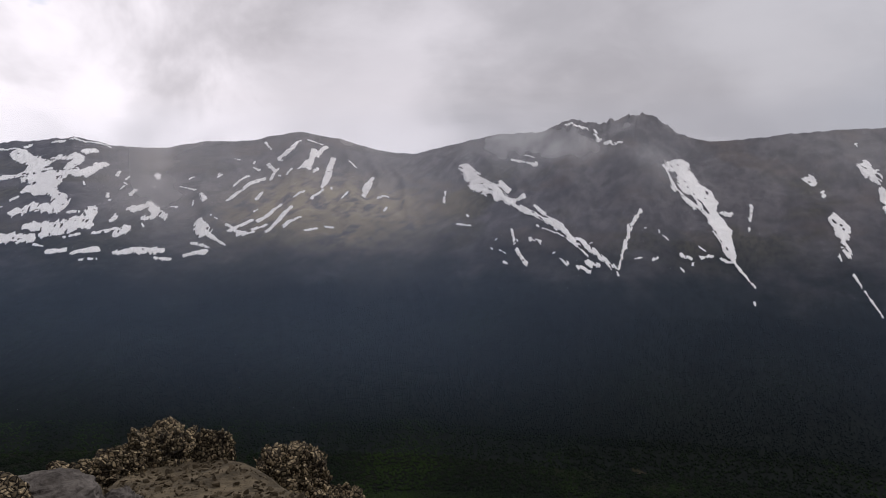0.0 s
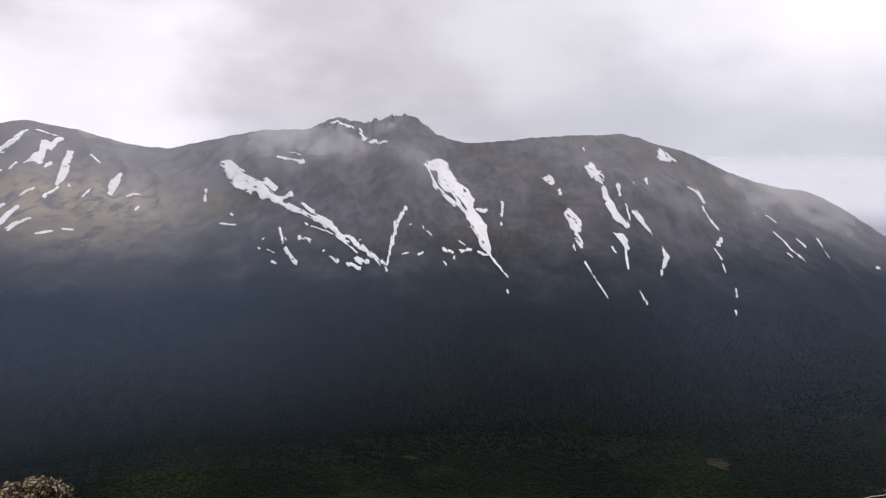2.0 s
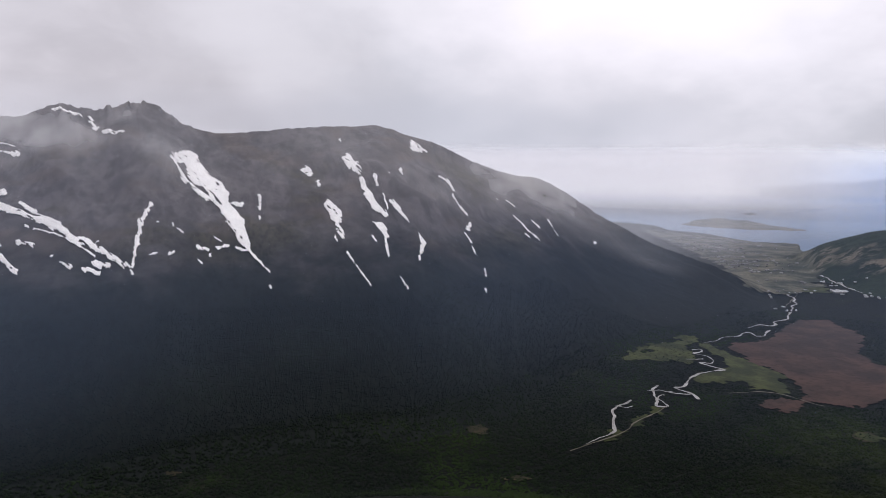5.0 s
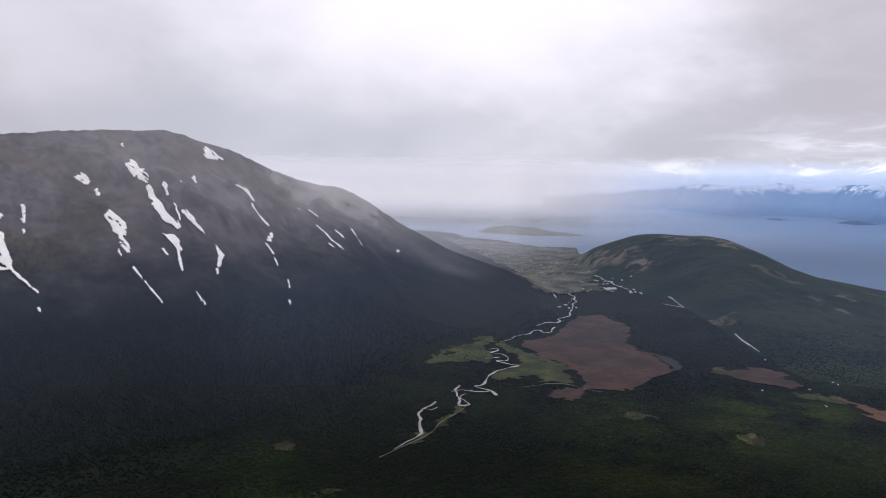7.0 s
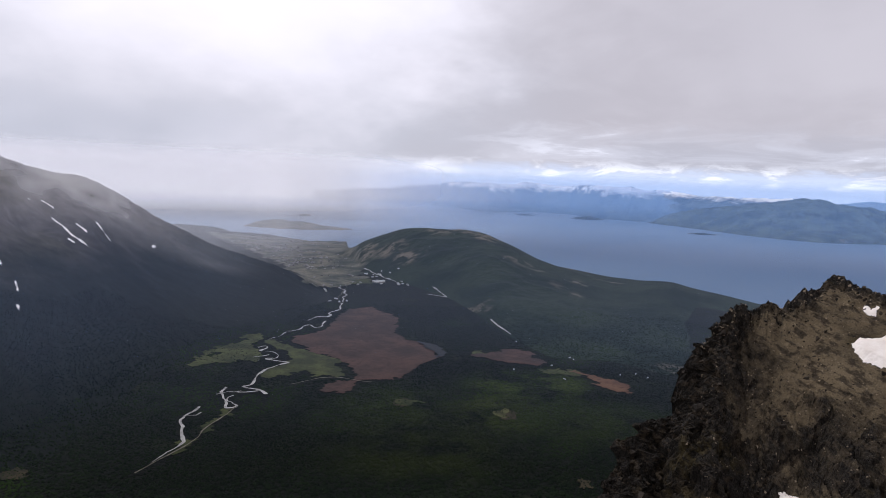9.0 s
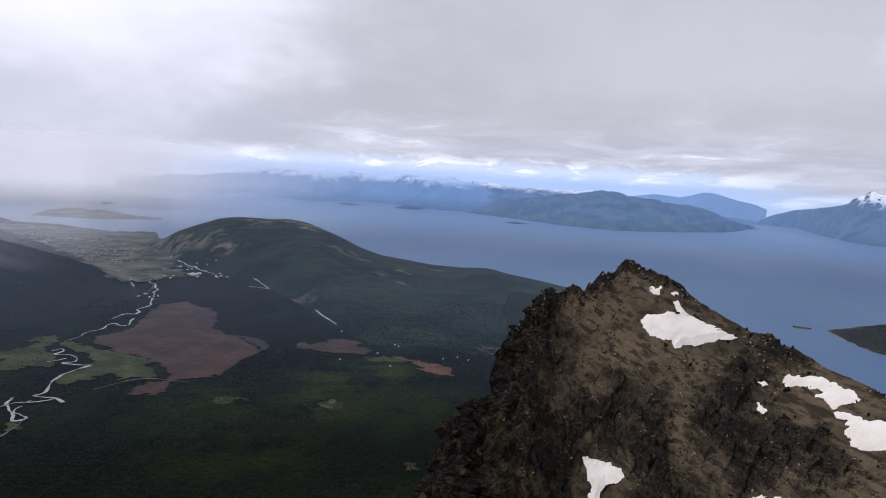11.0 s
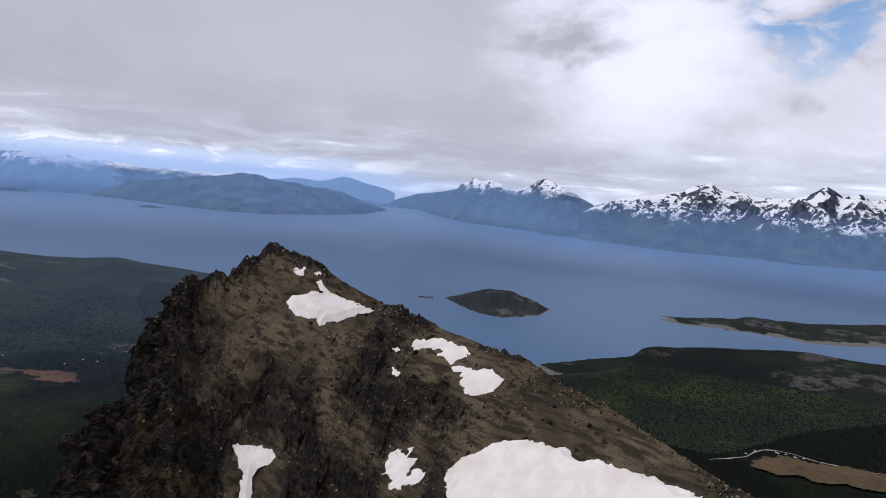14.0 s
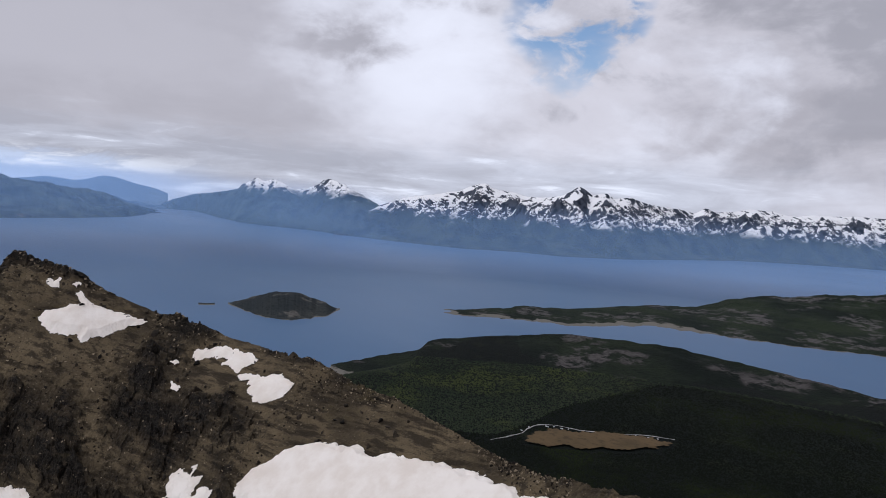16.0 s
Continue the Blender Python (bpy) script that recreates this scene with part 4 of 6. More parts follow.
snow_streak([(-44.43, 747, 3.6), (-43.73, 752, 3.6)])
snow_streak([(-45.30, 775, 4.7), (-44.61, 776, 5.5)])
snow_streak([(-46.41, 716, 5.1), (-45.67, 728, 4.4)])
snow_streak([(-48.04, 713, 1.9), (-46.47, 728, 1.9)])
snow_streak([(-43.33, 877, 4.3), (-43.26, 864, 4.1)])
snow_streak([(-40.09, 788, 2.9), (-39.97, 772, 3.7)])
snow_streak([(-46.19, 869, 2.2), (-46.02, 886, 2.2)])
snow_streak([(-45.29, 814, 2.6), (-44.96, 823, 2.6)])
snow_streak([(-46.96, 807, 2.0), (-46.91, 818, 2.0)])
snow_streak([(-46.52, 749, 2.7), (-46.39, 756, 2.7)])
snow_streak([(-46.80, 743, 1.9), (-46.64, 745, 1.9)])
snow_streak([(-49.23, 987, 1.9), (-48.31, 983, 2.2), (-46.61, 985, 1.9)])
snow_streak([(-52.13, 974, 2.4), (-51.77, 984, 2.4)])
snow_streak([(-53.68, 974, 2.4), (-52.49, 965, 2.4)])
snow_streak([(-50.34, 979, 2.4), (-49.72, 985, 2.4)])
snow_streak([(-48.34, 941, 2.9), (-47.58, 958, 2.9)])
snow_streak([(-53.20, 815, 2.0), (-52.84, 819, 2.0)])
snow_streak([(-49.67, 761, 1.9), (-48.92, 761, 1.9)])
snow_streak([(-49.57, 708, 1.9), (-49.00, 711, 1.9)])
snow_streak([(-51.97, 702, 1.7), (-51.44, 696, 1.7)])
snow_streak([(-49.09, 654, 1.6), (-47.94, 657, 1.6)])
snow_streak([(-41.65, 823, 1.6), (-40.59, 806, 1.6)])
snow_streak([(-40.99, 854, 1.6), (-40.69, 859, 1.6)])
snow_streak([(-38.13, 774, 2.0), (-36.87, 802, 3.0), (-35.27, 837, 4.0)])
snow_streak([(-35.70, 709, 2.6), (-34.73, 727, 3.6), (-33.89, 746, 2.3)])
snow_streak([(-35.03, 679, 2.6), (-33.95, 703, 3.0), (-32.96, 735, 1.9)])
snow_streak([(-33.64, 686, 2.6), (-32.32, 703, 2.2)])
snow_streak([(-38.15, 689, 2.2), (-36.25, 711, 2.6)])
snow_streak([(-37.40, 679, 2.2), (-35.11, 696, 1.7)])
snow_streak([(-38.27, 707, 1.9), (-37.39, 686, 2.6), (-36.59, 679, 1.7)])
snow_streak([(-33.73, 886, 4.3), (-32.99, 903, 3.3), (-32.14, 940, 2.3)])
snow_streak([(-31.52, 842, 3.1), (-31.23, 876, 3.1), (-30.99, 907, 4.4)])
snow_streak([(-30.85, 891, 4.3), (-30.09, 936, 2.9)])
snow_streak([(-30.41, 790, 2.0), (-29.92, 830, 4.0), (-29.44, 894, 3.3)])
snow_streak([(-26.92, 789, 2.4), (-26.68, 815, 4.8), (-26.10, 850, 2.6)])
snow_streak([(-34.79, 876, 2.2), (-34.25, 855, 2.2)])
snow_streak([(-35.76, 770, 2.4), (-35.34, 783, 2.0)])
snow_streak([(-31.27, 752, 1.6), (-30.31, 785, 1.6)])
snow_streak([(-32.76, 758, 1.6), (-31.92, 769, 1.6)])
snow_streak([(-31.98, 847, 4.1), (-31.56, 865, 4.1)])
snow_streak([(-25.52, 776, 2.9), (-24.79, 784, 2.0)])
snow_streak([(-25.13, 741, 2.3), (-24.94, 747, 1.9)])
snow_streak([(-31.10, 835, 2.2), (-30.77, 852, 2.2)])
snow_streak([(-33.29, 827, 1.6), (-32.92, 838, 1.6)])
snow_streak([(-34.58, 831, 2.2), (-34.02, 858, 2.2)])
snow_streak([(-37.53, 819, 1.6), (-36.40, 849, 2.2)])
snow_streak([(-30.20, 686, 1.6), (-29.49, 684, 1.6)])
snow_streak([(-31.86, 672, 1.6), (-30.92, 679, 1.6)])
snow_streak([(-28.75, 763, 1.6), (-28.27, 784, 1.6)])
snow_streak([(-28.02, 883, 1.7), (-27.54, 875, 1.7)])
snow_streak([(-36.95, 676, 1.6), (-36.04, 683, 1.6)])
snow_streak([(-34.99, 961, 1.6), (-34.54, 930, 1.6)])
snow_streak([(-31.54, 951, 1.6), (-30.23, 944, 1.6)])

rng = random.Random(5)
for i in range(60):                    # small leftovers below the snowy corner of the ridge and on the ledge
    c, d0 = (rng.uniform(-55, -29), rng.uniform(700, 900)) if i < 40 else (rng.uniform(-16, 4), rng.uniform(560, 640))
    lean = rng.uniform(-0.5, 0.5)
    k = rng.uniform(3, 9)
    wide = 1.0 if i < 40 else 0.6
    snow_streak([(c, d0, wide * rng.uniform(0.9, 1.8)), (c + lean, d0 + wide * k, wide * rng.uniform(0.8, 1.5))])
snow_bed([(76.2, 0.3), (76.9, -0.3), (76.9, -2.0), (77.1, -3.3), (78.5, -2.9), (78.8, -3.4), (77.9, -4.1), (77.1, -4.6), (76.6, -6.0), (75.6, -7.9), (73.8, -9.9), (73.5, -9.3), (73.5, -7.4), (72.9, -5.9), (72.6, -4.4), (71.9, -3.3), (72.4, -2.9), (73.1, -3.2), (73.0, -2.0), (73.9, -0.7)], 0.3, 0.4)
snow_bed([(66.6, -12.7), (67.0, -13.3), (66.9, -14.4), (65.2, -15.9), (63.8, -17.0), (61.9, -17.9), (61.3, -17.6), (61.2, -16.7), (61.4, -15.7), (62.6, -15.4), (63.6, -14.7), (63.7, -15.6), (65.0, -14.4), (65.2, -13.6), (65.4, -12.7)])
snow_bed([(60.9, -15.7), (60.3, -16.8), (58.9, -17.8), (57.7, -18.9), (57.0, -18.9), (55.8, -19.4), (55.2, -18.9), (55.1, -17.9), (55.6, -17.0), (55.6, -16.2), (56.7, -15.8), (57.3, -16.1), (58.4, -15.8), (58.6, -16.3), (59.9, -15.9)])
snow_bed([(67.0, -10.7), (67.0, -11.3), (66.4, -11.6), (66.0, -10.8)], 0.25)
snow_bed([(64.5, -10.5), (64.1, -10.8), (63.2, -11.0), (62.8, -10.7), (63.7, -10.4)], 0.25)
snow_bed([(60.6, 4.3), (60.9, 3.1), (60.7, 1.7), (58.7, 0.5), (58.5, 1.0), (58.6, 2.0), (57.7, 2.3), (56.9, 2.3), (55.1, 2.3), (54.9, 3.3), (56.8, 3.3), (58.2, 3.3), (59.6, 3.8)], 0.3)
snow_bed([(53.8, -8.6), (54.7, -9.1), (54.0, -9.7), (54.0, -10.6), (54.3, -11.3), (53.3, -11.0), (52.4, -11.2), (52.2, -10.6), (51.3, -10.9), (50.4, -11.4), (50.4, -10.5), (50.5, -9.5), (51.4, -8.7), (52.1, -9.2), (53.0, -9.0)], 1.4)
snow_bed([(80.8, -0.2), (81.4, -0.6), (80.3, -0.9), (80.9, -1.5), (79.7, -1.4), (79.8, -0.8)], 0.4)
snow_bed([(79.7, -2.6), (80.2, -3.3), (80.0, -3.6), (79.2, -3.1)], 0.25)
snow_bed([(48.7, -12.8), (49.4, -13.1), (49.6, -14.4), (49.4, -15.7), (49.8, -16.5), (48.4, -18.0), (47.4, -19.2), (46.1, -19.9), (44.2, -20.9), (41.2, -22.2), (38.6, -23.6), (36.1, -24.8), (33.7, -25.4), (32.2, -25.6), (30.0, -25.7), (27.6, -25.5), (25.8, -25.0), (28.9, -23.3), (38.5, -17.0), (46.2, -12.4)], 0.5, 0.6)

# ---- the valley floor: bogs, fields, river, roads ----
PEAT = plain_material("red_peat_bog", (0.024, 0.015, 0.012), (0.056, 0.030, 0.022), 0.035)
OCHRE = plain_material("orange_peat_bog", (0.055, 0.028, 0.015), (0.105, 0.055, 0.030), 0.03)
GRASS = plain_material("green_pasture", (0.018, 0.026, 0.007), (0.050, 0.058, 0.015), 0.05)
STRAW = plain_material("dry_meadow", (0.060, 0.042, 0.019), (0.11, 0.074, 0.034), 0.03)
# the clearing's bright yellow also holds the sunlight on it
LIT_CLEARING = plain_material("sunlit_clearing", (0.020, 0.024, 0.007), (0.072, 0.074, 0.024), 0.14)
STRAW_DARK = plain_material("ochre_heath", (0.012, 0.011, 0.005), (0.036, 0.029, 0.013), 0.12)
GRAVEL = plain_material("river_gravel", (0.20, 0.20, 0.19), (0.42, 0.41, 0.395), 0.15)
DIRT = plain_material("dirt_road", (0.08, 0.075, 0.055), (0.17, 0.155, 0.12), 0.1)
POND = plain_material("dark_bog_water", (0.006, 0.009, 0.013), (0.010, 0.014, 0.020), 0.05, 0.6, 0.05, 0.05, 3, 0.08)
CLEAR = []
CLEAR_LINES = []


def land_height(b, r):
    z = floor_height(b, r)
    z = np.maximum(z, np.where(b < 49, mountain_height(np.minimum(b, 49), r), -99))
    return np.maximum(z, np.where((b > 47.5) & (b < 98), hill_height(np.clip(b, 47.5, 98), r), -99))


def field(name, label, outline, mat, ragged=6.0, lift=0.7, cell=1.8, category="field", dense=True):
    """A patch of ground cover with an uneven edge."""
    if dense:                          # elsewhere trees stand scattered over it
        CLEAR.append(outline)
    pts = np.array(outline)
    lo, hi = pts.min(0) - 8, pts.max(0) + 8
    x, y = np.meshgrid(np.arange(lo[0], hi[0], cell), np.arange(lo[1], hi[1], cell), indexing="ij")
    far = inside(x, y, outline) + ragged * fbm(x / 22, y / 22, 4, 101) + 7.0 * fbm(x / 8, y / 8, 4, 105, 0.65)
    b, r = np.degrees(np.arctan2(x, y)), np.hypot(x, y)
    z = land_height(b, r) + lift
    ob = cells(name, x, y, z, far < 0, mat)
    for o in ob:
        tagged(o, label, category, kind="structure")


def ribbon(name, label, points, width, mat, wiggle=2.0, category="river", lift=1.1, seed=0):
    """A river or road along a line in plan."""
    pts = np.array(points, float)
    run = np.concatenate([[0], np.cumsum(np.hypot(*np.diff(pts, axis=0).T))])
    s = np.arange(0, run[-1], 1.6)
    px, py = np.interp(s, run, pts[:, 0]), np.interp(s, run, pts[:, 1])
    k = np.ones(5) / 5
    if len(s) > 12:
        px[2:-2], py[2:-2] = np.convolve(px, k, "valid"), np.convolve(py, k, "valid")
    CLEAR_LINES.append((px, py, width + 2.2))
    px, py = px + wiggle * fbm(s / 16, 0 * s, 4, 111 + seed, 0.6), py + wiggle * fbm(s / 16, 0 * s + 9, 4, 113 + seed, 0.6)
    tx, ty = np.gradient(px), np.gradient(py)
    t = np.hypot(tx, ty) + 1e-9
    nx, ny = -ty / t, tx / t
    w = 1.25 * width * (1 + 1.1 * fbm(s / 9, 0 * s + 4, 3, 117 + seed))
    side = np.linspace(-1, 1, 5)[None, :]
    x, y = px[:, None] + nx[:, None] * w[:, None] * side, py[:, None] + ny[:, None] * w[:, None] * side
    z = land_height(np.degrees(np.arctan2(x, y)), np.hypot(x, y)) + lift
    return tagged(sheet(name, x, y, z, mat), label, category, kind="structure")


field("peat_bog", "reddish brown peat bog on the valley floor", [(424, 438), (449, 440), (490, 452), (532, 474), (572, 493), (600, 494), (610, 486), (596, 457), (574, 425), (540, 397), (521, 382), (511, 367), (501, 343), (491, 325), (475, 301), (457, 301), (444, 306), (413, 290), (401, 290), (394, 295), (380, 306), (376, 316), (383, 325), (400, 346), (411, 359), (413, 377), (412, 393), (419, 417)], PEAT, 9)
field("peat_bog", "small reddish brown peat bog by the road", [(352, 326), (366, 322), (371, 312), (367, 305), (355, 299), (345, 301), (338, 310), (340, 318)], PEAT, 3)
field("peat_bog", "reddish brown peat bog below the hill", [(496, 287), (512, 279), (532, 273), (544, 263), (538, 242), (523, 225), (507, 222), (498, 235), (494, 251), (492, 268)], PEAT, 6)
field("peat_bog", "orange brown peat bog among dark woods", [(503, 202), (510, 191), (509, 177), (506, 162), (502, 148), (491, 139), (478, 137), (472, 146), (474, 160), (480, 173), (486, 171), (498, 182)], OCHRE, 5)
field("pasture", "green pasture beside the river", [(418, 439), (416, 415), (410, 391), (411, 375), (407, 355), (396, 343), (384, 329), (378, 321), (367, 334), (361, 346), (367, 356), (352, 362), (336, 368), (337, 376), (356, 387), (375, 386), (392, 412), (397, 435), (404, 455), (420, 449)], GRASS, 9, 0.6)
field("pasture", "green pasture at the foot of the mountain", [(313, 430), (331, 447), (347, 456), (370, 462), (396, 469), (420, 473), (422, 463), (405, 444), (389, 437), (375, 425), (365, 411), (349, 413), (334, 418), (319, 420)], GRASS, 22, 0.6, dense=False)
field("pasture", "pale green meadow near the village", [(624, 614), (690, 655), (743, 694), (789, 699), (800, 675), (783, 647), (745, 589), (730, 603), (704, 623), (666, 622), (624, 608)], GRASS, 8, 0.9)
field("clearing", "sunlit yellow green clearing in dark forest", [(378, 204), (397, 200), (404, 193), (397, 186), (381, 184), (371, 188), (370, 195)], LIT_CLEARING, 26, 0.6, dense=False)
field("clearing", "small green clearing in dark forest", [(357, 258), (368, 254), (364, 245), (353, 251)], GRASS, 8, 0.6, dense=False)
field("clearing", "grassy edge of the peat bog", [(505, 292), (517, 287), (512, 274), (492, 261), (492, 273)], GRASS, 4, 0.6)
field("clearing", "grassy strip beside the peat bog", [(494, 219), (508, 204), (513, 185), (495, 177), (490, 185), (485, 206)], GRASS, 6, 0.6, dense=False)
field("clearing", "olive grass along the track and the river", [(200, 297), (222, 302), (248, 316), (272, 327), (284, 333), (280, 342), (262, 333), (240, 322), (214, 310)], GRASS, 12, 0.5, dense=False)
field("clearing", "small ochre clearing in the valley woods", [(140, 281), (146, 285), (152, 282), (153, 276), (147, 273), (141, 275)], STRAW_DARK, 4, 0.5, 0.9, dense=False)
field("clearing", "small ochre clearing in the valley woods", [(146, 346), (150, 349), (156, 348), (156, 342), (151, 338), (146, 340)], STRAW_DARK, 4, 0.5, 0.9, dense=False)
field("clearing", "small ochre clearing in the valley woods", [(350, 258), (359, 260), (365, 258), (363, 252), (354, 250), (349, 253)], STRAW_DARK, 4, 0.5, 0.9, dense=False)
field("clearing", "small ochre clearing in the valley woods", [(312, 116), (318, 115), (320, 110), (316, 105), (310, 107), (309, 112)], STRAW_DARK, 4, 0.5, 0.9, dense=False)
field("clearing", "small ochre clearing in the valley woods", [(380, 197), (391, 197), (394, 188), (387, 180), (376, 180), (372, 188)], STRAW_DARK, 4, 0.5, 0.9, dense=False)
field("clearing", "small ochre clearing in the valley woods", [(-27, 341), (-24, 342), (-17, 341), (-13, 337), (-17, 336), (-24, 338)], STRAW_DARK, 4, 0.5, 0.9, dense=False)
field("clearing", "small ochre clearing in the valley woods", [(149, 349), (152, 350), (157, 348), (157, 343), (153, 341), (149, 344)], STRAW_DARK, 4, 0.5, 0.9, dense=False)
field("meadow", "dry orange meadow in the wooded lowland", [(323, -267), (335, -279), (341, -290), (340, -304), (332, -317), (323, -334), (312, -349), (302, -364), (288, -369), (281, -346), (287, -323), (299, -301), (312, -281)], STRAW, 5, 1.2)
TOWNLAND = plain_material("town_lowland", (0.016, 0.024, 0.016), (0.120, 0.112, 0.080), 0.022)
TOWN_EDGE = [(600, 600), (651, 608), (681, 593), (783, 647), (892, 732), (1000, 850), (1120, 960), (1200, 1040), (1150, 1110), (1121, 1200), (1112, 1300), (1090, 1440), (1010, 1300), (936, 1153), (877, 1009), (776, 818)]
field("lowland", "pale built-up lowland by the bay", TOWN_EDGE, TOWNLAND, 18, 1.5, 4)
field("pond", "narrow dark pond at the edge of the bog", [(504, 346), (509, 334), (500, 317), (480, 299), (470, 302), (488, 321), (498, 340)], POND, 2, 1.4, 1.2, "pond")
ribbon("river", "pale gravelly river arm in dark woods", [(200, 303), (212, 307), (225, 311), (229, 315), (230, 321), (239, 335), (243, 342), (250, 348), (254, 347), (265, 353)], 0.62, GRAVEL, 2.5, seed=2)
ribbon("river", "short pale side arm of the river", [(249, 348), (254, 342), (259, 343)], 0.40, GRAVEL, 2.0, seed=1)
ribbon("river", "braided pale river arm", [(279, 335), (274, 336), (272, 338), (281, 348), (285, 355), (293, 366), (299, 368), (303, 370)], 0.62, GRAVEL, 3.0, seed=3)
ribbon("river", "braided pale river arm", [(279, 335), (284, 344), (288, 353), (293, 353)], 0.50, GRAVEL, 3.0, seed=4)
ribbon("river", "braided pale river arm", [(287, 362), (295, 362), (299, 357), (303, 356)], 0.45, GRAVEL, 2.0, seed=16)
ribbon("river", "pale river bend beside the pasture", [(308, 338), (312, 346), (310, 355), (309, 364), (316, 361), (327, 369), (337, 378), (351, 385), (365, 386), (376, 384)], 0.78, GRAVEL, 1.5, seed=5)
ribbon("river", "pale gravel bar in the river's bend", [(298, 355), (305, 349), (311, 347)], 0.60, GRAVEL, 2.0, seed=17)
ribbon("river", "pale river meanders in the pasture", [(376, 384), (373, 392), (370, 408), (376, 400), (385, 408), (388, 418), (381, 428), (393, 429), (398, 436), (389, 437)], 0.66, GRAVEL, 1.5, seed=6)
ribbon("river", "pale river meander in the pasture", [(366, 417), (374, 414), (380, 413)], 0.50, GRAVEL, 1.5, seed=18)
ribbon("river", "pale river between pasture and peat bog", [(412, 450), (416, 451), (428, 451), (436, 456), (446, 461)], 0.50, GRAVEL, 1.5, seed=19)
ribbon("river", "pale winding upper river beside the peat bog", [(446, 461), (455, 458), (465, 460), (473, 467), (483, 467), (476, 453), (484, 451), (498, 463), (508, 468)], 0.75, GRAVEL, 1.5, seed=7)
ribbon("river", "pale winding upper river below the village", [(497, 483), (520, 489), (524, 480), (535, 484), (540, 496), (553, 498), (568, 500), (586, 518), (602, 529)], 0.75, GRAVEL, 2.0, seed=15)
ribbon("river", "pale upper river at the village", [(608, 534), (622, 545), (650, 566), (672, 590), (693, 612)], 0.75, GRAVEL, 5.0, seed=20)
ribbon("river", "light stony stream beside a dry meadow", [(336, -250), (336, -265), (339, -278), (349, -292), (351, -305), (344, -315), (332, -322), (323, -334), (314, -346), (305, -362), (292, -375)], 0.42, GRAVEL, 2.0, seed=8)
ribbon("road", "narrow dirt track beside the river", [(186, 298), (200, 301), (212, 305), (221, 307), (233, 312), (245, 320), (256, 325), (269, 329), (280, 335)], 0.32, DIRT, 0.8, "road", seed=9)
ribbon("road", "pale road along the pasture's edge", [(336, 342), (345, 340), (352, 338), (360, 337), (367, 332), (372, 325), (373, 316), (374, 308), (378, 299)], 0.38, DIRT, 0.6, "road", seed=10)
ribbon("road", "pale village road", [(870, 765), (858, 742), (847, 701), (824, 658), (805, 625), (780, 580)], 0.61, GRAVEL, 2.0, "road", seed=11)
ribbon("road", "pale gravel pit road on the hillside", [(724, 486), (724, 468), (725, 455), (737, 470), (763, 504)], 0.84, GRAVEL, 1.0, "road", 1.6, seed=12)
ribbon("road", "pale cutting on the wooded hillside", [(638, 343), (617, 322), (603, 308), (588, 292)], 0.50, GRAVEL, 1.0, "road", 1.6, seed=13)
ribbon("road", "pale village lane", [(622, 552), (708, 613), (760, 655), (860, 745)], 0.40, DIRT, 3.0, "road", seed=14)

# ---- islets, village ----
def islet(label, bearing, el, wide, tall):
    ridge_land("islet", label, ISLE, bearing - wide, bearing + wide, table((bearing - wide, el + 0.02), (bearing, el - 0.05), (bearing + wide, el + 0.02)),
               table((bearing - wide, el + 0.03), (bearing - 0.3 * wide, el + tall), (bearing + 0.2 * wide, el + tall * 0.9), (bearing + wide, el + 0.03)), lambda b: 12 + 0 * b, 0.05, 0.5, int(bearing * 10), 40, 8, "islet")


islet("small dark islet off the far coast", 88.61, -3.32, 0.78, 0.34)
islet("flat dark islet off the far coast", 69.50, -2.66, 1.44, 0.25)
islet("flat dark islet off the far coast", 64.26, -2.56, 0.72, 0.15)
islet("low islet off the far coast", 78.69, -3.39, 1.08, 0.15)
islet("low islet off the far coast", 81.44, -2.99, 0.97, 0.15)
islet("low rocky islet at the channel mouth", 96.97, -2.49, 1.00, 0.20)
islet("low rocky islet by the shore", 112.55, -3.42, 0.97, 0.15)
islet("low rocky islet by the shore", 115.84, -3.49, 1.08, 0.20)
islet("tiny reef beside the island", 101.69, -9.76, 0.64, 0.10)
ridge_land("bay_peninsula", "low pale hazy peninsula in the bay", TOWNLAND, 40.4, 49.4, table((40.4, -4.3), (41.5, -4.36), (45, -4.5), (49.4, -4.42)),
           table((40.4, -4.28), (41.5, -3.86), (43, -3.6), (45, -3.78), (46.4, -4.05), (49.4, -4.39)), table((40.4, 40), (43, 260), (49.4, 40)), 0.10, 5, 76, 260, 40, "peninsula", 0.0, (1.0, 1.0), 0.012)
islet("small islet in the bay", 45.40, -3.31, 0.47, 0.20)
islet("low spit behind the peninsula", 139.82, -7.59, 1.21, 0.34)

PLANK = plain_material("painted_house_wall", (0.38, 0.37, 0.35), (0.62, 0.60, 0.57), 0.5)
SLATE = plain_material("far_house_walls", (0.10, 0.10, 0.10), (0.34, 0.33, 0.32), 0.03)
TIN = plain_material("tin_roof", (0.30, 0.32, 0.34), (0.55, 0.56, 0.57), 0.8, 0.5)


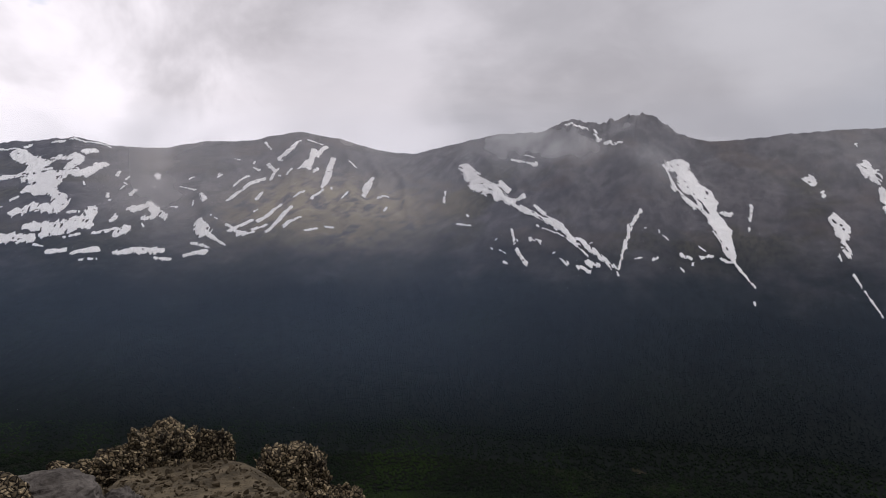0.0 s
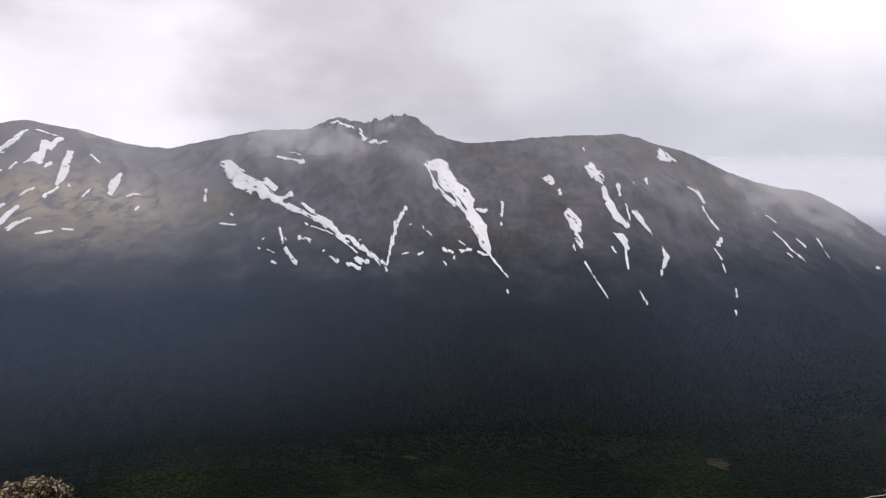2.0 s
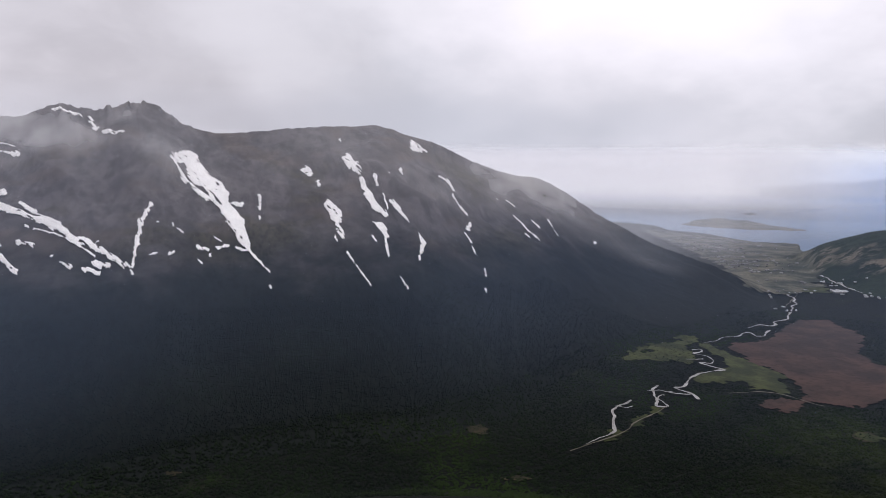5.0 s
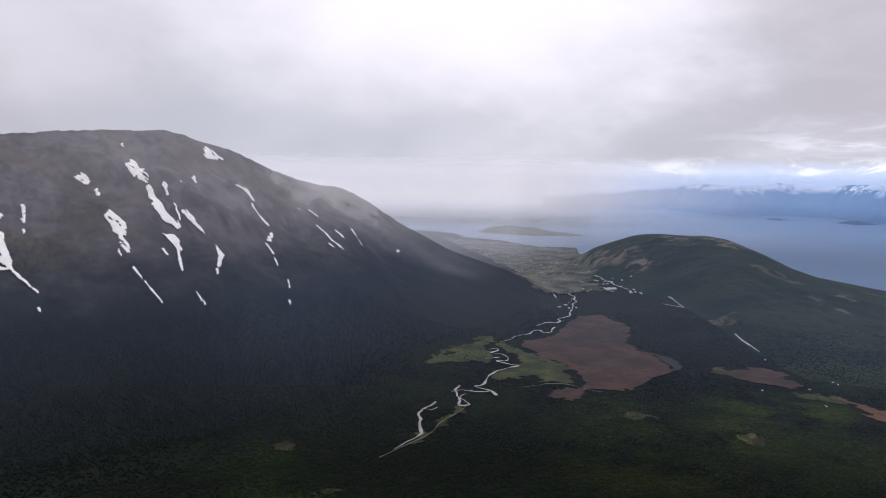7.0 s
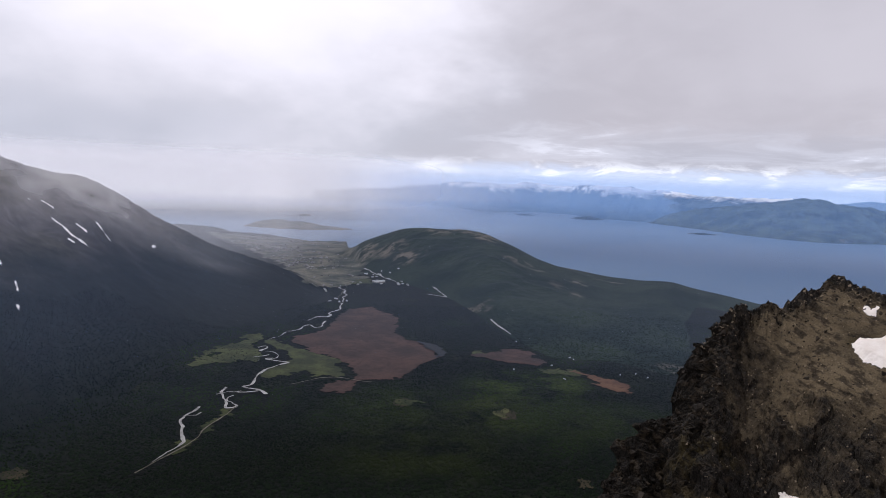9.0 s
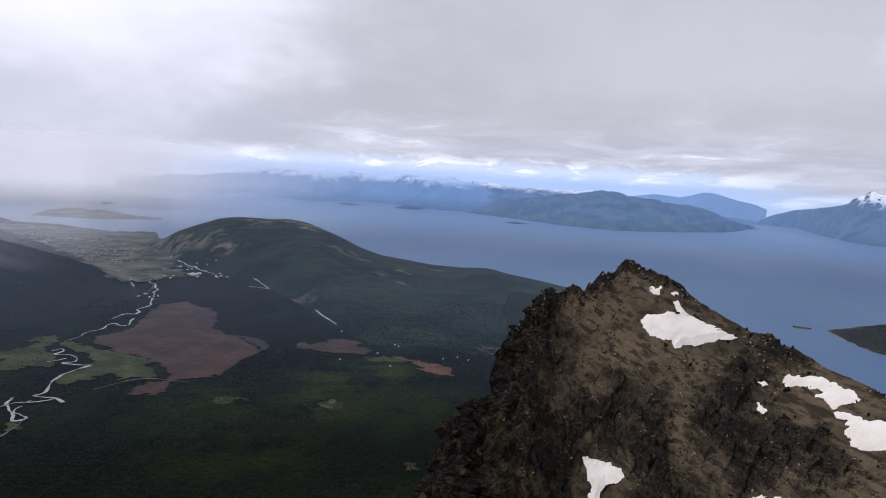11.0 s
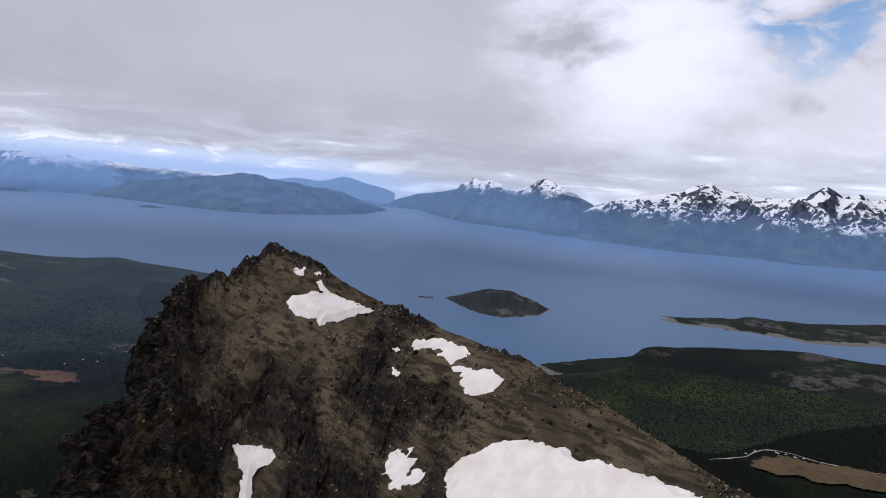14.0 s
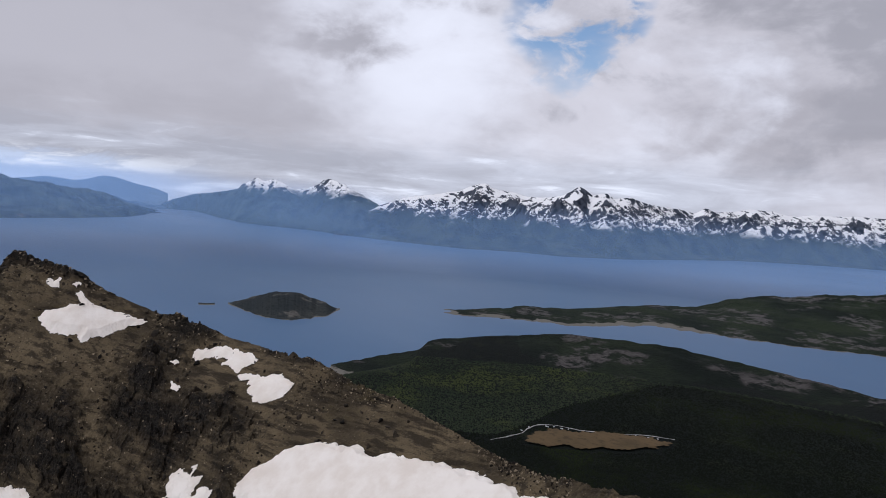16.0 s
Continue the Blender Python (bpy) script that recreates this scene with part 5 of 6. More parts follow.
def house(x, y, turn, w, d, h):
    """A small gabled house: walls and a roof with eaves."""
    b, r = math.degrees(math.atan2(x, y)), math.hypot(x, y)
    root = new("house")
    root.matrix_world = pose(x, y, float(land_height(np.array(b), np.array(r))) + 0.2, 0, 0, turn)
    top = h + w * 0.35
    walls = [(-w, -d, 0), (w, -d, 0), (w, d, 0), (-w, d, 0), (-w, -d, h), (w, -d, h), (w, d, h), (-w, d, h), (0, -d, top), (0, d, top)]
    me = bpy.data.meshes.new("wall")
    me.from_pydata(walls, [], [(0, 1, 5, 4), (1, 2, 6, 5), (2, 3, 7, 6), (3, 0, 4, 7), (4, 5, 8), (6, 7, 9)])
    me.materials.append(PLANK)
    new("wall", me).parent = root
    e, k = 1.15, 0.12
    me = bpy.data.meshes.new("roof")
    me.from_pydata([(-w * e, -d * e, h - k), (0, -d * e, top + k), (0, d * e, top + k), (-w * e, d * e, h - k), (w * e, -d * e, h - k), (w * e, d * e, h - k), (0, -d * e, top - k), (0, d * e, top - k)], [],
                   [(0, 1, 2, 3), (1, 4, 5, 2), (0, 3, 7, 6), (6, 7, 5, 4), (0, 6, 1), (1, 6, 4), (3, 2, 7), (2, 5, 7)])
    me.materials.append(TIN)
    new("roof", me).parent = root
    return tagged(root, "small pale house with a tin roof in the valley", "house", "houses of the village")


VILLAGE = [(864, 727), (821, 656), (760, 598), (805, 625), (773, 578), (704, 623), (653, 612), (735, 627), (616, 540), (772, 563), (827, 627)]
rng = random.Random(31)
for i in range(44):
    cx, cy = VILLAGE[i % len(VILLAGE)]
    house(cx + rng.uniform(-14, 14), cy + rng.uniform(-22, 22), rng.uniform(0, 180), rng.uniform(0.7, 1.3), rng.uniform(1.0, 2.2), rng.uniform(0.7, 1.1))
for cx, cy in ((571, 278), (548, 213), (545, 208), (513, 215), (480, 234), (535, 150), (523, 159), (531, 139), (481, 190)):
    house(cx, cy, rng.uniform(0, 180), rng.uniform(0.35, 0.55), rng.uniform(0.6, 1.1), rng.uniform(0.35, 0.5))
house(*VILLAGE[2], 80, 4.0, 9.0, 1.8)


def town(count, seed):
    """The far town on the bay: many small blocks with pitched roofs, in one mesh."""
    rng = np.random.RandomState(seed)
    verts, faces = [], []
    while len(verts) < count * 10:
        k = rng.uniform(0, 1)
        cx, cy = 700 + 430 * k + rng.normal(0, 45), 690 + 560 * k + rng.normal(0, 60)
        if fbm(cx / 60, cy / 60, 3, 151) < 0.02 or inside(cx, cy, TOWN_EDGE) > -6:
            continue
        z = float(floor_height(np.degrees(np.arctan2(cx, cy)), np.hypot(cx, cy))) + 1.4
        a, w, d, h = rng.uniform(0, 3.14), rng.uniform(0.8, 1.6), rng.uniform(1.2, 3.2), rng.uniform(0.9, 1.6)
        base = len(verts)
        for px, py, pz in ((-w, -d, 0), (w, -d, 0), (w, d, 0), (-w, d, 0), (-w, -d, h), (w, -d, h), (w, d, h), (-w, d, h), (0, -d, h + 0.6 * w), (0, d, h + 0.6 * w)):
            verts.append((cx + px * math.cos(a) - py * math.sin(a), cy + px * math.sin(a) + py * math.cos(a), z + pz))
        faces += [[base + i for i in f] for f in ((0, 1, 5, 4), (1, 2, 6, 5), (2, 3, 7, 6), (3, 0, 4, 7), (4, 8, 9, 7), (5, 6, 9, 8), (4, 5, 8, 8), (6, 7, 9, 9))]
    me = bpy.data.meshes.new("town")
    me.from_pydata(verts, [], [list(dict.fromkeys(f)) for f in faces])
    me.materials.append(SLATE)
    return tagged(new("town", me), "pale far houses of a town on the bay", "town", kind="stuff")


town(300, 7)
STREAM = [(336, -250), (336, -265), (339, -278), (349, -292), (351, -305), (344, -315), (332, -322), (323, -334), (314, -346), (305, -362), (292, -375)]
for i in range(16):                    # a row of huts along the stream
    k = rng.uniform(2.6, len(STREAM) - 1.01)
    (ax, ay), (bx, by) = STREAM[int(k)], STREAM[int(k) + 1]
    f = k - int(k)
    house(ax + f * (bx - ax) + rng.uniform(-1.5, 1.5), ay + f * (by - ay) + rng.uniform(1.0, 5.0), rng.uniform(0, 180), rng.uniform(0.3, 0.5), rng.uniform(0.4, 0.8), rng.uniform(0.3, 0.5))


# ---- forest ----
def forest(name, label, spots, size, mat, seed):
    """Many small uneven crowns in one mesh; spots: arrays of x, y, z."""
    rng = np.random.RandomState(seed)
    x, y, z = spots
    k = len(x)
    s = size * rng.uniform(0.6, 1.4, k)
    verts = np.zeros((k, 6, 3))
    turn = rng.uniform(0, 6.28, k)
    for i in range(5):
        a = turn + i * 2 * math.pi / 5
        w = s * rng.uniform(0.5, 0.95, k)
        verts[:, i] = np.stack([x + np.cos(a) * w, y + np.sin(a) * w, z + s * rng.uniform(0.0, 0.3, k)], -1)
    verts[:, 5] = np.stack([x + s * rng.uniform(-0.2, 0.2, k), y + s * rng.uniform(-0.2, 0.2, k), z + s * rng.uniform(0.75, 1.15, k)], -1)
    tris = np.array([(i, (i + 1) % 5, 5) for i in range(5)])
    faces = (np.arange(k)[:, None, None] * 6 + tris[None]).reshape(-1, 3)
    me = mesh_from(name, verts.reshape(-1, 3), faces, mat, True)
    return tagged(new(name, me), label, "forest", kind="stuff")


def spread(count, b0, b1, r0, r1, seed, gap=1.5, pick=None):
    rng = np.random.RandomState(seed)
    b = rng.uniform(b0, b1, count)
    r = r0 * (r1 / r0) ** rng.uniform(0, 1, count)
    x, y = polar(b, r)
    keep = np.ones(count, bool)
    for o in CLEAR:
        q = np.array(o)
        near = (x > q[:, 0].min() - 5) & (x < q[:, 0].max() + 5) & (y > q[:, 1].min() - 5) & (y < q[:, 1].max() + 5)
        if near.any():
            i = np.nonzero(near)[0]
            keep[i[inside(x[i], y[i], o) < gap]] = False
    for lx, ly, w in CLEAR_LINES:
        near = np.nonzero((x > lx.min() - 4) & (x < lx.max() + 4) & (y > ly.min() - 4) & (y < ly.max() + 4))[0]
        if len(near):
            keep[near[np.hypot(x[near, None] - lx[None], y[near, None] - ly[None]).min(1) < w]] = False
    z = land_height(b, r)
    keep &= z > 3
    if pick is not None:
        keep &= pick(b, r, z)
    return x[keep], y[keep], z[keep]


def leaf_material(name, a, c, spots=(), bright=2.0):
    mat, n, p = material(name)
    tone = n.add("ShaderNodeNewGeometry", out=8)
    v = n.noise(p, 0.009, 5, 0.62)
    col = n.mix(n.ramp(n.math("ADD", n.math("MULTIPLY", tone, 0.3), n.math("MULTIPLY", v, 0.9)), 0.38, 0.85), rgb(*a), rgb(*c))
    col = n.mix(n.mul(n.ramp(n.noise(p, 0.012, 5, 0.62), 0.50, 0.64), 0.85), col, rgb(c[0] * bright, c[1] * bright, c[2] * (0.3 + 0.4 * bright)))
    col = sunlit_tint(n, p, col, spots)
    return finish(mat, n, col, 0.95, specular=0.1)


LEAF = leaf_material("dark_beech_leaves", (0.0030, 0.0064, 0.0048), (0.0085, 0.0155, 0.0072), SUNLIT_SPOTS)
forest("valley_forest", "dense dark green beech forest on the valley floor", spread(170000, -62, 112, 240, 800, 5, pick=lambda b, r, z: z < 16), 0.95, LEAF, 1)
# slope leaves are tinted blue to match the haze put into the mountain's colour
HAZED_LEAF = leaf_material("hazed_slope_leaves", (0.0034, 0.0068, 0.0078), (0.0066, 0.0112, 0.0108), (), 1.2)
forest("slope_forest", "dark beech forest on the lower mountain slope", spread(95000, -62, 47, 300, 640, 6, pick=lambda b, r, z: (z >= 14) & (z < 62 + 18 * fbm(b / 3.0, r / 90.0, 3, 33))), 0.8, HAZED_LEAF, 2)
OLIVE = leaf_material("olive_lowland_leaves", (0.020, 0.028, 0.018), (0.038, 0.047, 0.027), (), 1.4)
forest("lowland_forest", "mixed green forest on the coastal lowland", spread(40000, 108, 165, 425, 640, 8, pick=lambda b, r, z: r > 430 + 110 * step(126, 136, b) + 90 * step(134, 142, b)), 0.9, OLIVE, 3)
# a darkened copy of the lowland leaves paints in a cloud's shadow
SHADED_LEAF = leaf_material("shaded_lowland_leaves", (0.0042, 0.0062, 0.0040), (0.0075, 0.0105, 0.0060))
forest("near_forest", "lowland forest below the peak, coloured as under cloud shadow", spread(60000, 108, 165, 290, 640, 9, pick=lambda b, r, z: r < 430 + 115 * step(126, 136, b) + 90 * step(134, 142, b)), 0.9, SHADED_LEAF, 4)

# ---- the spot where the viewer stands: a gravel ledge with outcrops ----
LEDGE = plain_material("gravel_ledge", (0.062, 0.050, 0.032), (0.160, 0.128, 0.082), 3.5, 0.95, 0.8, 0.06)
SLAB = plain_material("grey_slab_rock", (0.060, 0.052, 0.046), (0.165, 0.148, 0.132), 3.0, 0.85, 0.9, 0.06)


def conglomerate_material():
    """Pebbles: every cell a stone of its own tone, with deep joints painted black as shade between them."""
    mat, n, p = material("brown_pebbly_rock")
    warp = n.vmath("ADD", p, n.vmath("MULTIPLY", n.noise(p, 9.0, 3, 0.6, out=1), (0.05, 0.05, 0.05)))
    edge = n.add("ShaderNodeTexVoronoi", {"Vector": warp, "Scale": 26.0}, feature="DISTANCE_TO_EDGE")
    tone = n.add("ShaderNodeTexVoronoi", {"Vector": warp, "Scale": 26.0}, out=1)
    sep = n.tree.nodes.new("ShaderNodeSeparateColor")
    n.tree.links.new(tone, sep.inputs[0])
    big = n.noise(p, 3.0, 4, 0.6)
    c = n.mix(n.ramp(sep.outputs[0], 0.05, 0.95), rgb(0.070, 0.054, 0.032), rgb(0.52, 0.41, 0.25))
    c = n.mix(n.ramp(big, 0.46, 0.34), c, rgb(0.040, 0.030, 0.018))
    # near-black joints imitate the shadowed gaps between pebbles
    c = n.mix(n.ramp(edge, 0.11, 0.02), c, rgb(0.008, 0.006, 0.004))
    h = n.math("ADD", n.ramp(edge, 0.0, 0.25), n.math("MULTIPLY", n.noise(p, 60.0, 3, 0.6), 0.3))
    return finish(mat, n, c, 0.9, h, 1.0, 0.03, 0.25)


CRUST = conglomerate_material()
LEDGE_EDGE = table((-180, 12), (-90, 10), (-70, 4.7), (-50, 5.1), (-46.5, 6.5), (-42, 7.0), (-37.5, 6.0), (-34, 5.2), (-30, 3.9), (-24, 2.4), (-10, 2.3), (150, 2.3), (165, 6), (180, 12))


def ledge_height(b, r):
    edge = LEDGE_EDGE(b)
    x, y = polar(b, r)
    side = step(-20, -30, b) * step(-100, -70, b)
    z = EYE - 1.62 - side * 0.222 * np.clip(r - 1.4, 0, 9) + 0.10 * fbm(x / 0.9, y / 0.9, 5, 121)
    return np.where(r > edge, z - (r - edge) * 1.7, z)


u = np.concatenate([np.linspace(0.0, 1, 120), np.geomspace(1.01, 5.0, 40)])
b = np.repeat(np.linspace(-180, 180, 720)[:, None], len(u), 1)
r = np.minimum(LEDGE_EDGE(b) * u[None, :], LEDGE_EDGE(b) + 40)
x, y = polar(b, r)
tagged(sheet("ledge", x, y, ledge_height(b, r), LEDGE), "brown gravel ledge on the mountain top", "ground", kind="structure")


def lump(name, label, at, size, mat, turn=0.0, seed=0, rough=0.22, fine=0.10, div=5, category="rock"):
    """A weathered rock: a ball squared off, cracked and roughened."""
    bm = bmesh.new()
    bmesh.ops.create_icosphere(bm, subdivisions=div, radius=1.0)
    off = Vector((seed * 3.1, seed * 1.7, seed * 0.9))
    for v in bm.verts:
        p = v.co.copy()
        q = Vector([math.copysign(abs(c) ** 0.75, c) for c in p])
        d = noise.fractal(p * 1.3 + off, 0.9, 2.0, 4) * rough
        d += abs(noise.noise(p * 4.0 + off)) * rough * 0.7
        d += noise.cell(p * 6.5 + off) * fine + noise.noise(p * 15 + off) * fine * 0.5
        q = q * (1 + d)
        v.co = Vector((q.x * size[0], q.y * size[1], q.z * size[2]))
    me = bpy.data.meshes.new(name)
    bm.to_mesh(me)
    bm.free()
    me.materials.append(mat)
    ob = new(name, me)
    ob.matrix_world = Matrix.Translation(at) @ pose(0, 0, 0, 0, 0, turn)
    return tagged(ob, label, category) if label else ob


def spot(bearing, distance, down):
    """A place by bearing, distance and metres below the eye."""
    x, y = polar(bearing, distance)
    return (float(x), float(y), EYE - down)


STONES = []
for i in range(9):
    pick = random.Random(40 + i)
    bm = bmesh.new()
    for j in range(11):                # an angular splinter: the hull of a few points
        d = Vector((pick.uniform(-1, 1), pick.uniform(-1, 1), pick.uniform(-1, 1))).normalized() * pick.uniform(0.75, 1.1)
        bm.verts.new((d.x, d.y * 0.8, d.z * 0.6))
    hull = bmesh.ops.convex_hull(bm, input=bm.verts)
    bmesh.ops.delete(bm, geom=[g for g in hull["geom_interior"] if isinstance(g, bmesh.types.BMVert)], context="VERTS")
    me = bpy.data.meshes.new("stone")
    bm.to_mesh(me)
    bm.free()
    STONES.append(me)


def stone_material(name, a, c):
    mat, n, p = material(name)
    tone = n.add("ShaderNodeObjectInfo", out=5)
    v, g = n.noise(p, 9.0, 5, 0.65), n.noise(p, 40.0, 4, 0.6)
    col = n.mix(tone, rgb(*a), rgb(*c))
    col = n.mix(n.math("MULTIPLY", n.ramp(v, 0.55, 0.36), 0.6), col, rgb(a[0] * 0.4, a[1] * 0.4, a[2] * 0.4))
    return finish(mat, n, col, 0.92, n.math("ADD", v, n.math("MULTIPLY", g, 0.4)), 0.8, 0.03, 0.2)


PEBBLE = stone_material("brown_stone", (0.045, 0.034, 0.021), (0.46, 0.37, 0.235))
for me in STONES:
    me.materials.append(PEBBLE)


def outcrop(label, at, size, turn, seed, stones=70, big=0.055):
    """A crumbling outcrop: a core with many angular stones sticking out of it."""
    root = new("outcrop")
    root.location = at
    core = lump("core", "", at, size, CRUST, turn, seed, 0.30, 0.12, 6)
    me = core.data
    core.parent = root
    core.matrix_parent_inverse = Matrix.Identity(4)
    core.matrix_basis = pose(0, 0, 0, 0, 0, turn)
    rng = random.Random(seed)
    spin = pose(0, 0, 0, 0, 0, turn)
    count = 0
    while count < stones:
        v = me.vertices[rng.randrange(len(me.vertices))]
        if v.co.z < -0.35 * size[2]:
            continue
        ob = new("stone", STONES[rng.randrange(9)])
        ob.parent = root
        s = big * (0.25 + 0.65 * rng.random() ** 2)
        ob.matrix_basis = Matrix.Translation(spin @ v.co) @ pose(0, 0, 0, rng.uniform(0, 360), rng.uniform(0, 360), rng.uniform(0, 360)) @ Matrix.Diagonal((s, s, s, 1))
        count += 1
    return tagged(root, label, "rock")


outcrop("brown pebbly rock outcrop on the ledge's edge", spot(-44.2, 6.9, 3.0), (0.38, 0.36, 0.40), 40, 1, 300, 0.036)
outcrop("low brown pebbly rock outcrop on the ledge", spot(-49.6, 6.6, 2.98), (0.34, 0.30, 0.27), 46, 2, 240, 0.034)
outcrop("brown pebbly rock shoulder beside the outcrop", spot(-47.0, 6.7, 2.92), (0.28, 0.30, 0.27), 30, 10, 200, 0.034)
outcrop("small upright brown rock block", spot(-39.6, 6.5, 2.83), (0.15, 0.15, 0.32), 20, 3, 160, 0.036)
outcrop("brown pebbly rock block over the drop", spot(-33.2, 6.2, 3.06), (0.34, 0.30, 0.40), 30, 4, 300, 0.036)
outcrop("low brown rock running down from the block", spot(-30.0, 5.9, 3.24), (0.26, 0.26, 0.30), 20, 5, 140, 0.034)
outcrop("low stony step at the foot of the outcrop", spot(-43.0, 6.2, 2.98), (0.44, 0.22, 0.18), 45, 9, 160, 0.030)
lump("boulder", "smooth grey slab of rock on the ledge", spot(-52.3, 4.9, 2.27), (0.33, 0.30, 0.26), SLAB, 55, 6, 0.14, 0.03, 5)
lump("boulder", "brown angular boulder on the ledge", spot(-55.8, 4.7, 2.12), (0.22, 0.20, 0.24), CRUST, 10, 7, 0.2, 0.05, 5)
lump("boulder", "small grey rock beside the slab", spot(-47.2, 4.8, 2.38), (0.16, 0.14, 0.19), SLAB, 30, 8, 0.2, 0.06, 5)

# gravel on the ledge
rng = random.Random(12)
verts, faces = [], []
for i in range(4200):
    bb, rr = rng.uniform(-62, -27), rng.uniform(3.6, 6.9)
    if rr > float(LEDGE_EDGE(bb)) - 0.1:
        continue
    gx, gy = polar(bb, rr)
    gz = float(ledge_height(np.array(bb), np.array(rr)))
    k = 0.007 + 0.045 * rng.random() ** 4
    m = Matrix.Translation((float(gx), float(gy), gz + 0.3 * k)) @ pose(0, 0, 0, rng.uniform(0, 360), rng.uniform(0, 40), rng.uniform(0, 360))
    src = STONES[rng.randrange(9)]
    base = len(verts)
    verts += [m @ (v.co * k) for v in src.vertices]
    faces += [[base + j for j in p.vertices] for p in src.polygons]
gravel = new("gravel", mesh_from("gravel", verts, faces, PEBBLE, False))
tagged(gravel, "loose brown gravel strewn over the ledge", "gravel", kind="stuff")

# loose rocks on the peak
rng = random.Random(77)
BOULDER = stone_material("dark_crag_stone", (0.008, 0.007, 0.006), (0.055, 0.044, 0.032))
ROCKS = []
for me in STONES:
    m2 = me.copy()
    m2.name = "rock"
    m2.materials.clear()
    m2.materials.append(BOULDER)
    ROCKS.append(m2)
for i in range(280):
    bb, uu = rng.uniform(80, 122), rng.uniform(0.25, 0.97)
    if i < 60:
        bb, uu = rng.uniform(77, 99), rng.uniform(0.9, 1.0)
    elif i < 150:
        bb, uu = rng.uniform(71, 81), rng.uniform(0.5, 1.0)
    rr = float(PEAK_EDGE(bb)) * (0.52 + 0.48 * uu)
    px, py = polar(bb, rr)
    ob = new("rock", ROCKS[rng.randrange(9)])
    ob.parent = peak
    k = rng.uniform(0.16, 0.42) * (1.6 if rng.random() < 0.12 or 60 <= i < 150 else 1)
    ob.matrix_basis = Matrix.Translation((float(px), float(py), float(peak_height(np.array(bb), np.array(rr))) + 0.1 * k)) @ pose(0, 0, 0, rng.uniform(0, 360), rng.uniform(0, 360), rng.uniform(0, 360)) @ Matrix.Diagonal((k, k, k, 1))

# small stones strewn over the scree
rng = np.random.RandomState(9)
k = 15000
bb = rng.uniform(78, 130, k)
uu = rng.uniform(0.2, 0.985, k)
rim = np.arange(k) < 3000             # dark rocks crowd along the crest
bb, uu = np.where(rim, rng.uniform(79, 134, k), bb), np.where(rim, 1 - 0.09 * rng.uniform(0, 1, k) ** 2, uu)
rr = PEAK_EDGE(bb) * (0.52 + 0.48 * uu)
px, py = polar(bb, rr)
pz = peak_height(bb, rr)
ok = np.ones(k, bool)
for cx, cy, rx, ry in BEDS:
    ok &= np.hypot((px - cx) / rx, (py - cy) / ry) > 1.05
verts, faces = [], []
for i in np.nonzero(ok)[0]:
    src = ROCKS[int(rng.randint(9))]
    m = Matrix.Translation((px[i], py[i], pz[i])) @ pose(0, 0, 0, *(float(a) for a in rng.uniform(0, 360, 3)))
    size = (0.04 + 0.20 * float(rng.uniform()) ** 4) * (1.3 if rim[i] and bb[i] < 100 else 0.8)
    base = len(verts)
    verts += [m @ (v.co * size) for v in src.vertices]
    faces += [[base + j for j in p.vertices] for p in src.polygons]


def rubble_material():
    mat, n, p = material("scree_stone")
    tone = n.add("ShaderNodeNewGeometry", out=8)
    c = n.mix(n.ramp(tone, 0.40, 0.95), rgb(0.010, 0.008, 0.006), rgb(0.30, 0.24, 0.165))
    return finish(mat, n, c, 0.92, n.noise(p, 12.0, 4, 0.6), 0.6, 0.05, 0.2)


tagged(new("scree", mesh_from("scree", verts, faces, rubble_material(), False)), "loose brown stones strewn over the peak", "scree", kind="stuff")

# ---- thin cloud and haze ----
def veil(name, label, b0, b1, near, far, z0, z1, mat, full, gone, bumps=(8.0, 3.0), least=0.35, ends=0.16, seed=0):
    """A bank of thin cloud: a ragged sheet that climbs from z0 at its near edge to z1 at its far edge.
    full: heights between which it thickens; gone: heights between which it thins out again."""
    b, v = np.meshgrid(np.linspace(b0, b1, 200), np.linspace(0, 1, 48), indexing="ij")
    r0, r1 = (e(b) if callable(e) else e + 0 * b for e in (near, far))
    x, y = polar(b, r0 + v * (r1 - r0))
    z = z0 + v * (z1 - z0)
    lumps = fbm(b / bumps[0], v * bumps[1], 4, 140 + seed, 0.5) + 0.5
    side = (b - b0) / (b1 - b0)
    thick = step(*full, z) * step(*gone, z) * step(0, ends, side) * step(1, 1 - ends, side) * (least + (1 - least) * step(0.42, 0.78, lumps))
    made = cells(name, x, y, z, thick > 0.02, mat, 0.004, 6)
    flat = {}
    for i, p in enumerate(zip(x.ravel().astype(np.float32), y.ravel().astype(np.float32))):
        flat[p] = i
    values = thick.ravel()
    for ob in made:
        co = np.zeros(len(ob.data.vertices) * 3, np.float32)
        ob.data.vertices.foreach_get("co", co)
        layer = ob.data.attributes.new("thickness", "FLOAT", "POINT")
        layer.data.foreach_set("value", np.array([values[flat[(p[0], p[1])]] for p in co.reshape(-1, 3)], np.float32))
        tagged(ob, label, "mist", kind="stuff")


def along(k):
    return lambda b: MTN_FOOT(b) + k * (MTN_CREST(b) - MTN_FOOT(b))


# distance haze is added as blue-tinted sheets in front of the land
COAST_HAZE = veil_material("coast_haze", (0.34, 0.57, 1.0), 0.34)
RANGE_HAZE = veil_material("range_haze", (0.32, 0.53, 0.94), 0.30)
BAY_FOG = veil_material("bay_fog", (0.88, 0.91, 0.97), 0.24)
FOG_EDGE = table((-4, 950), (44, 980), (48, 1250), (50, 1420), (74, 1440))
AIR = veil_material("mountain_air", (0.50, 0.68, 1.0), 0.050)
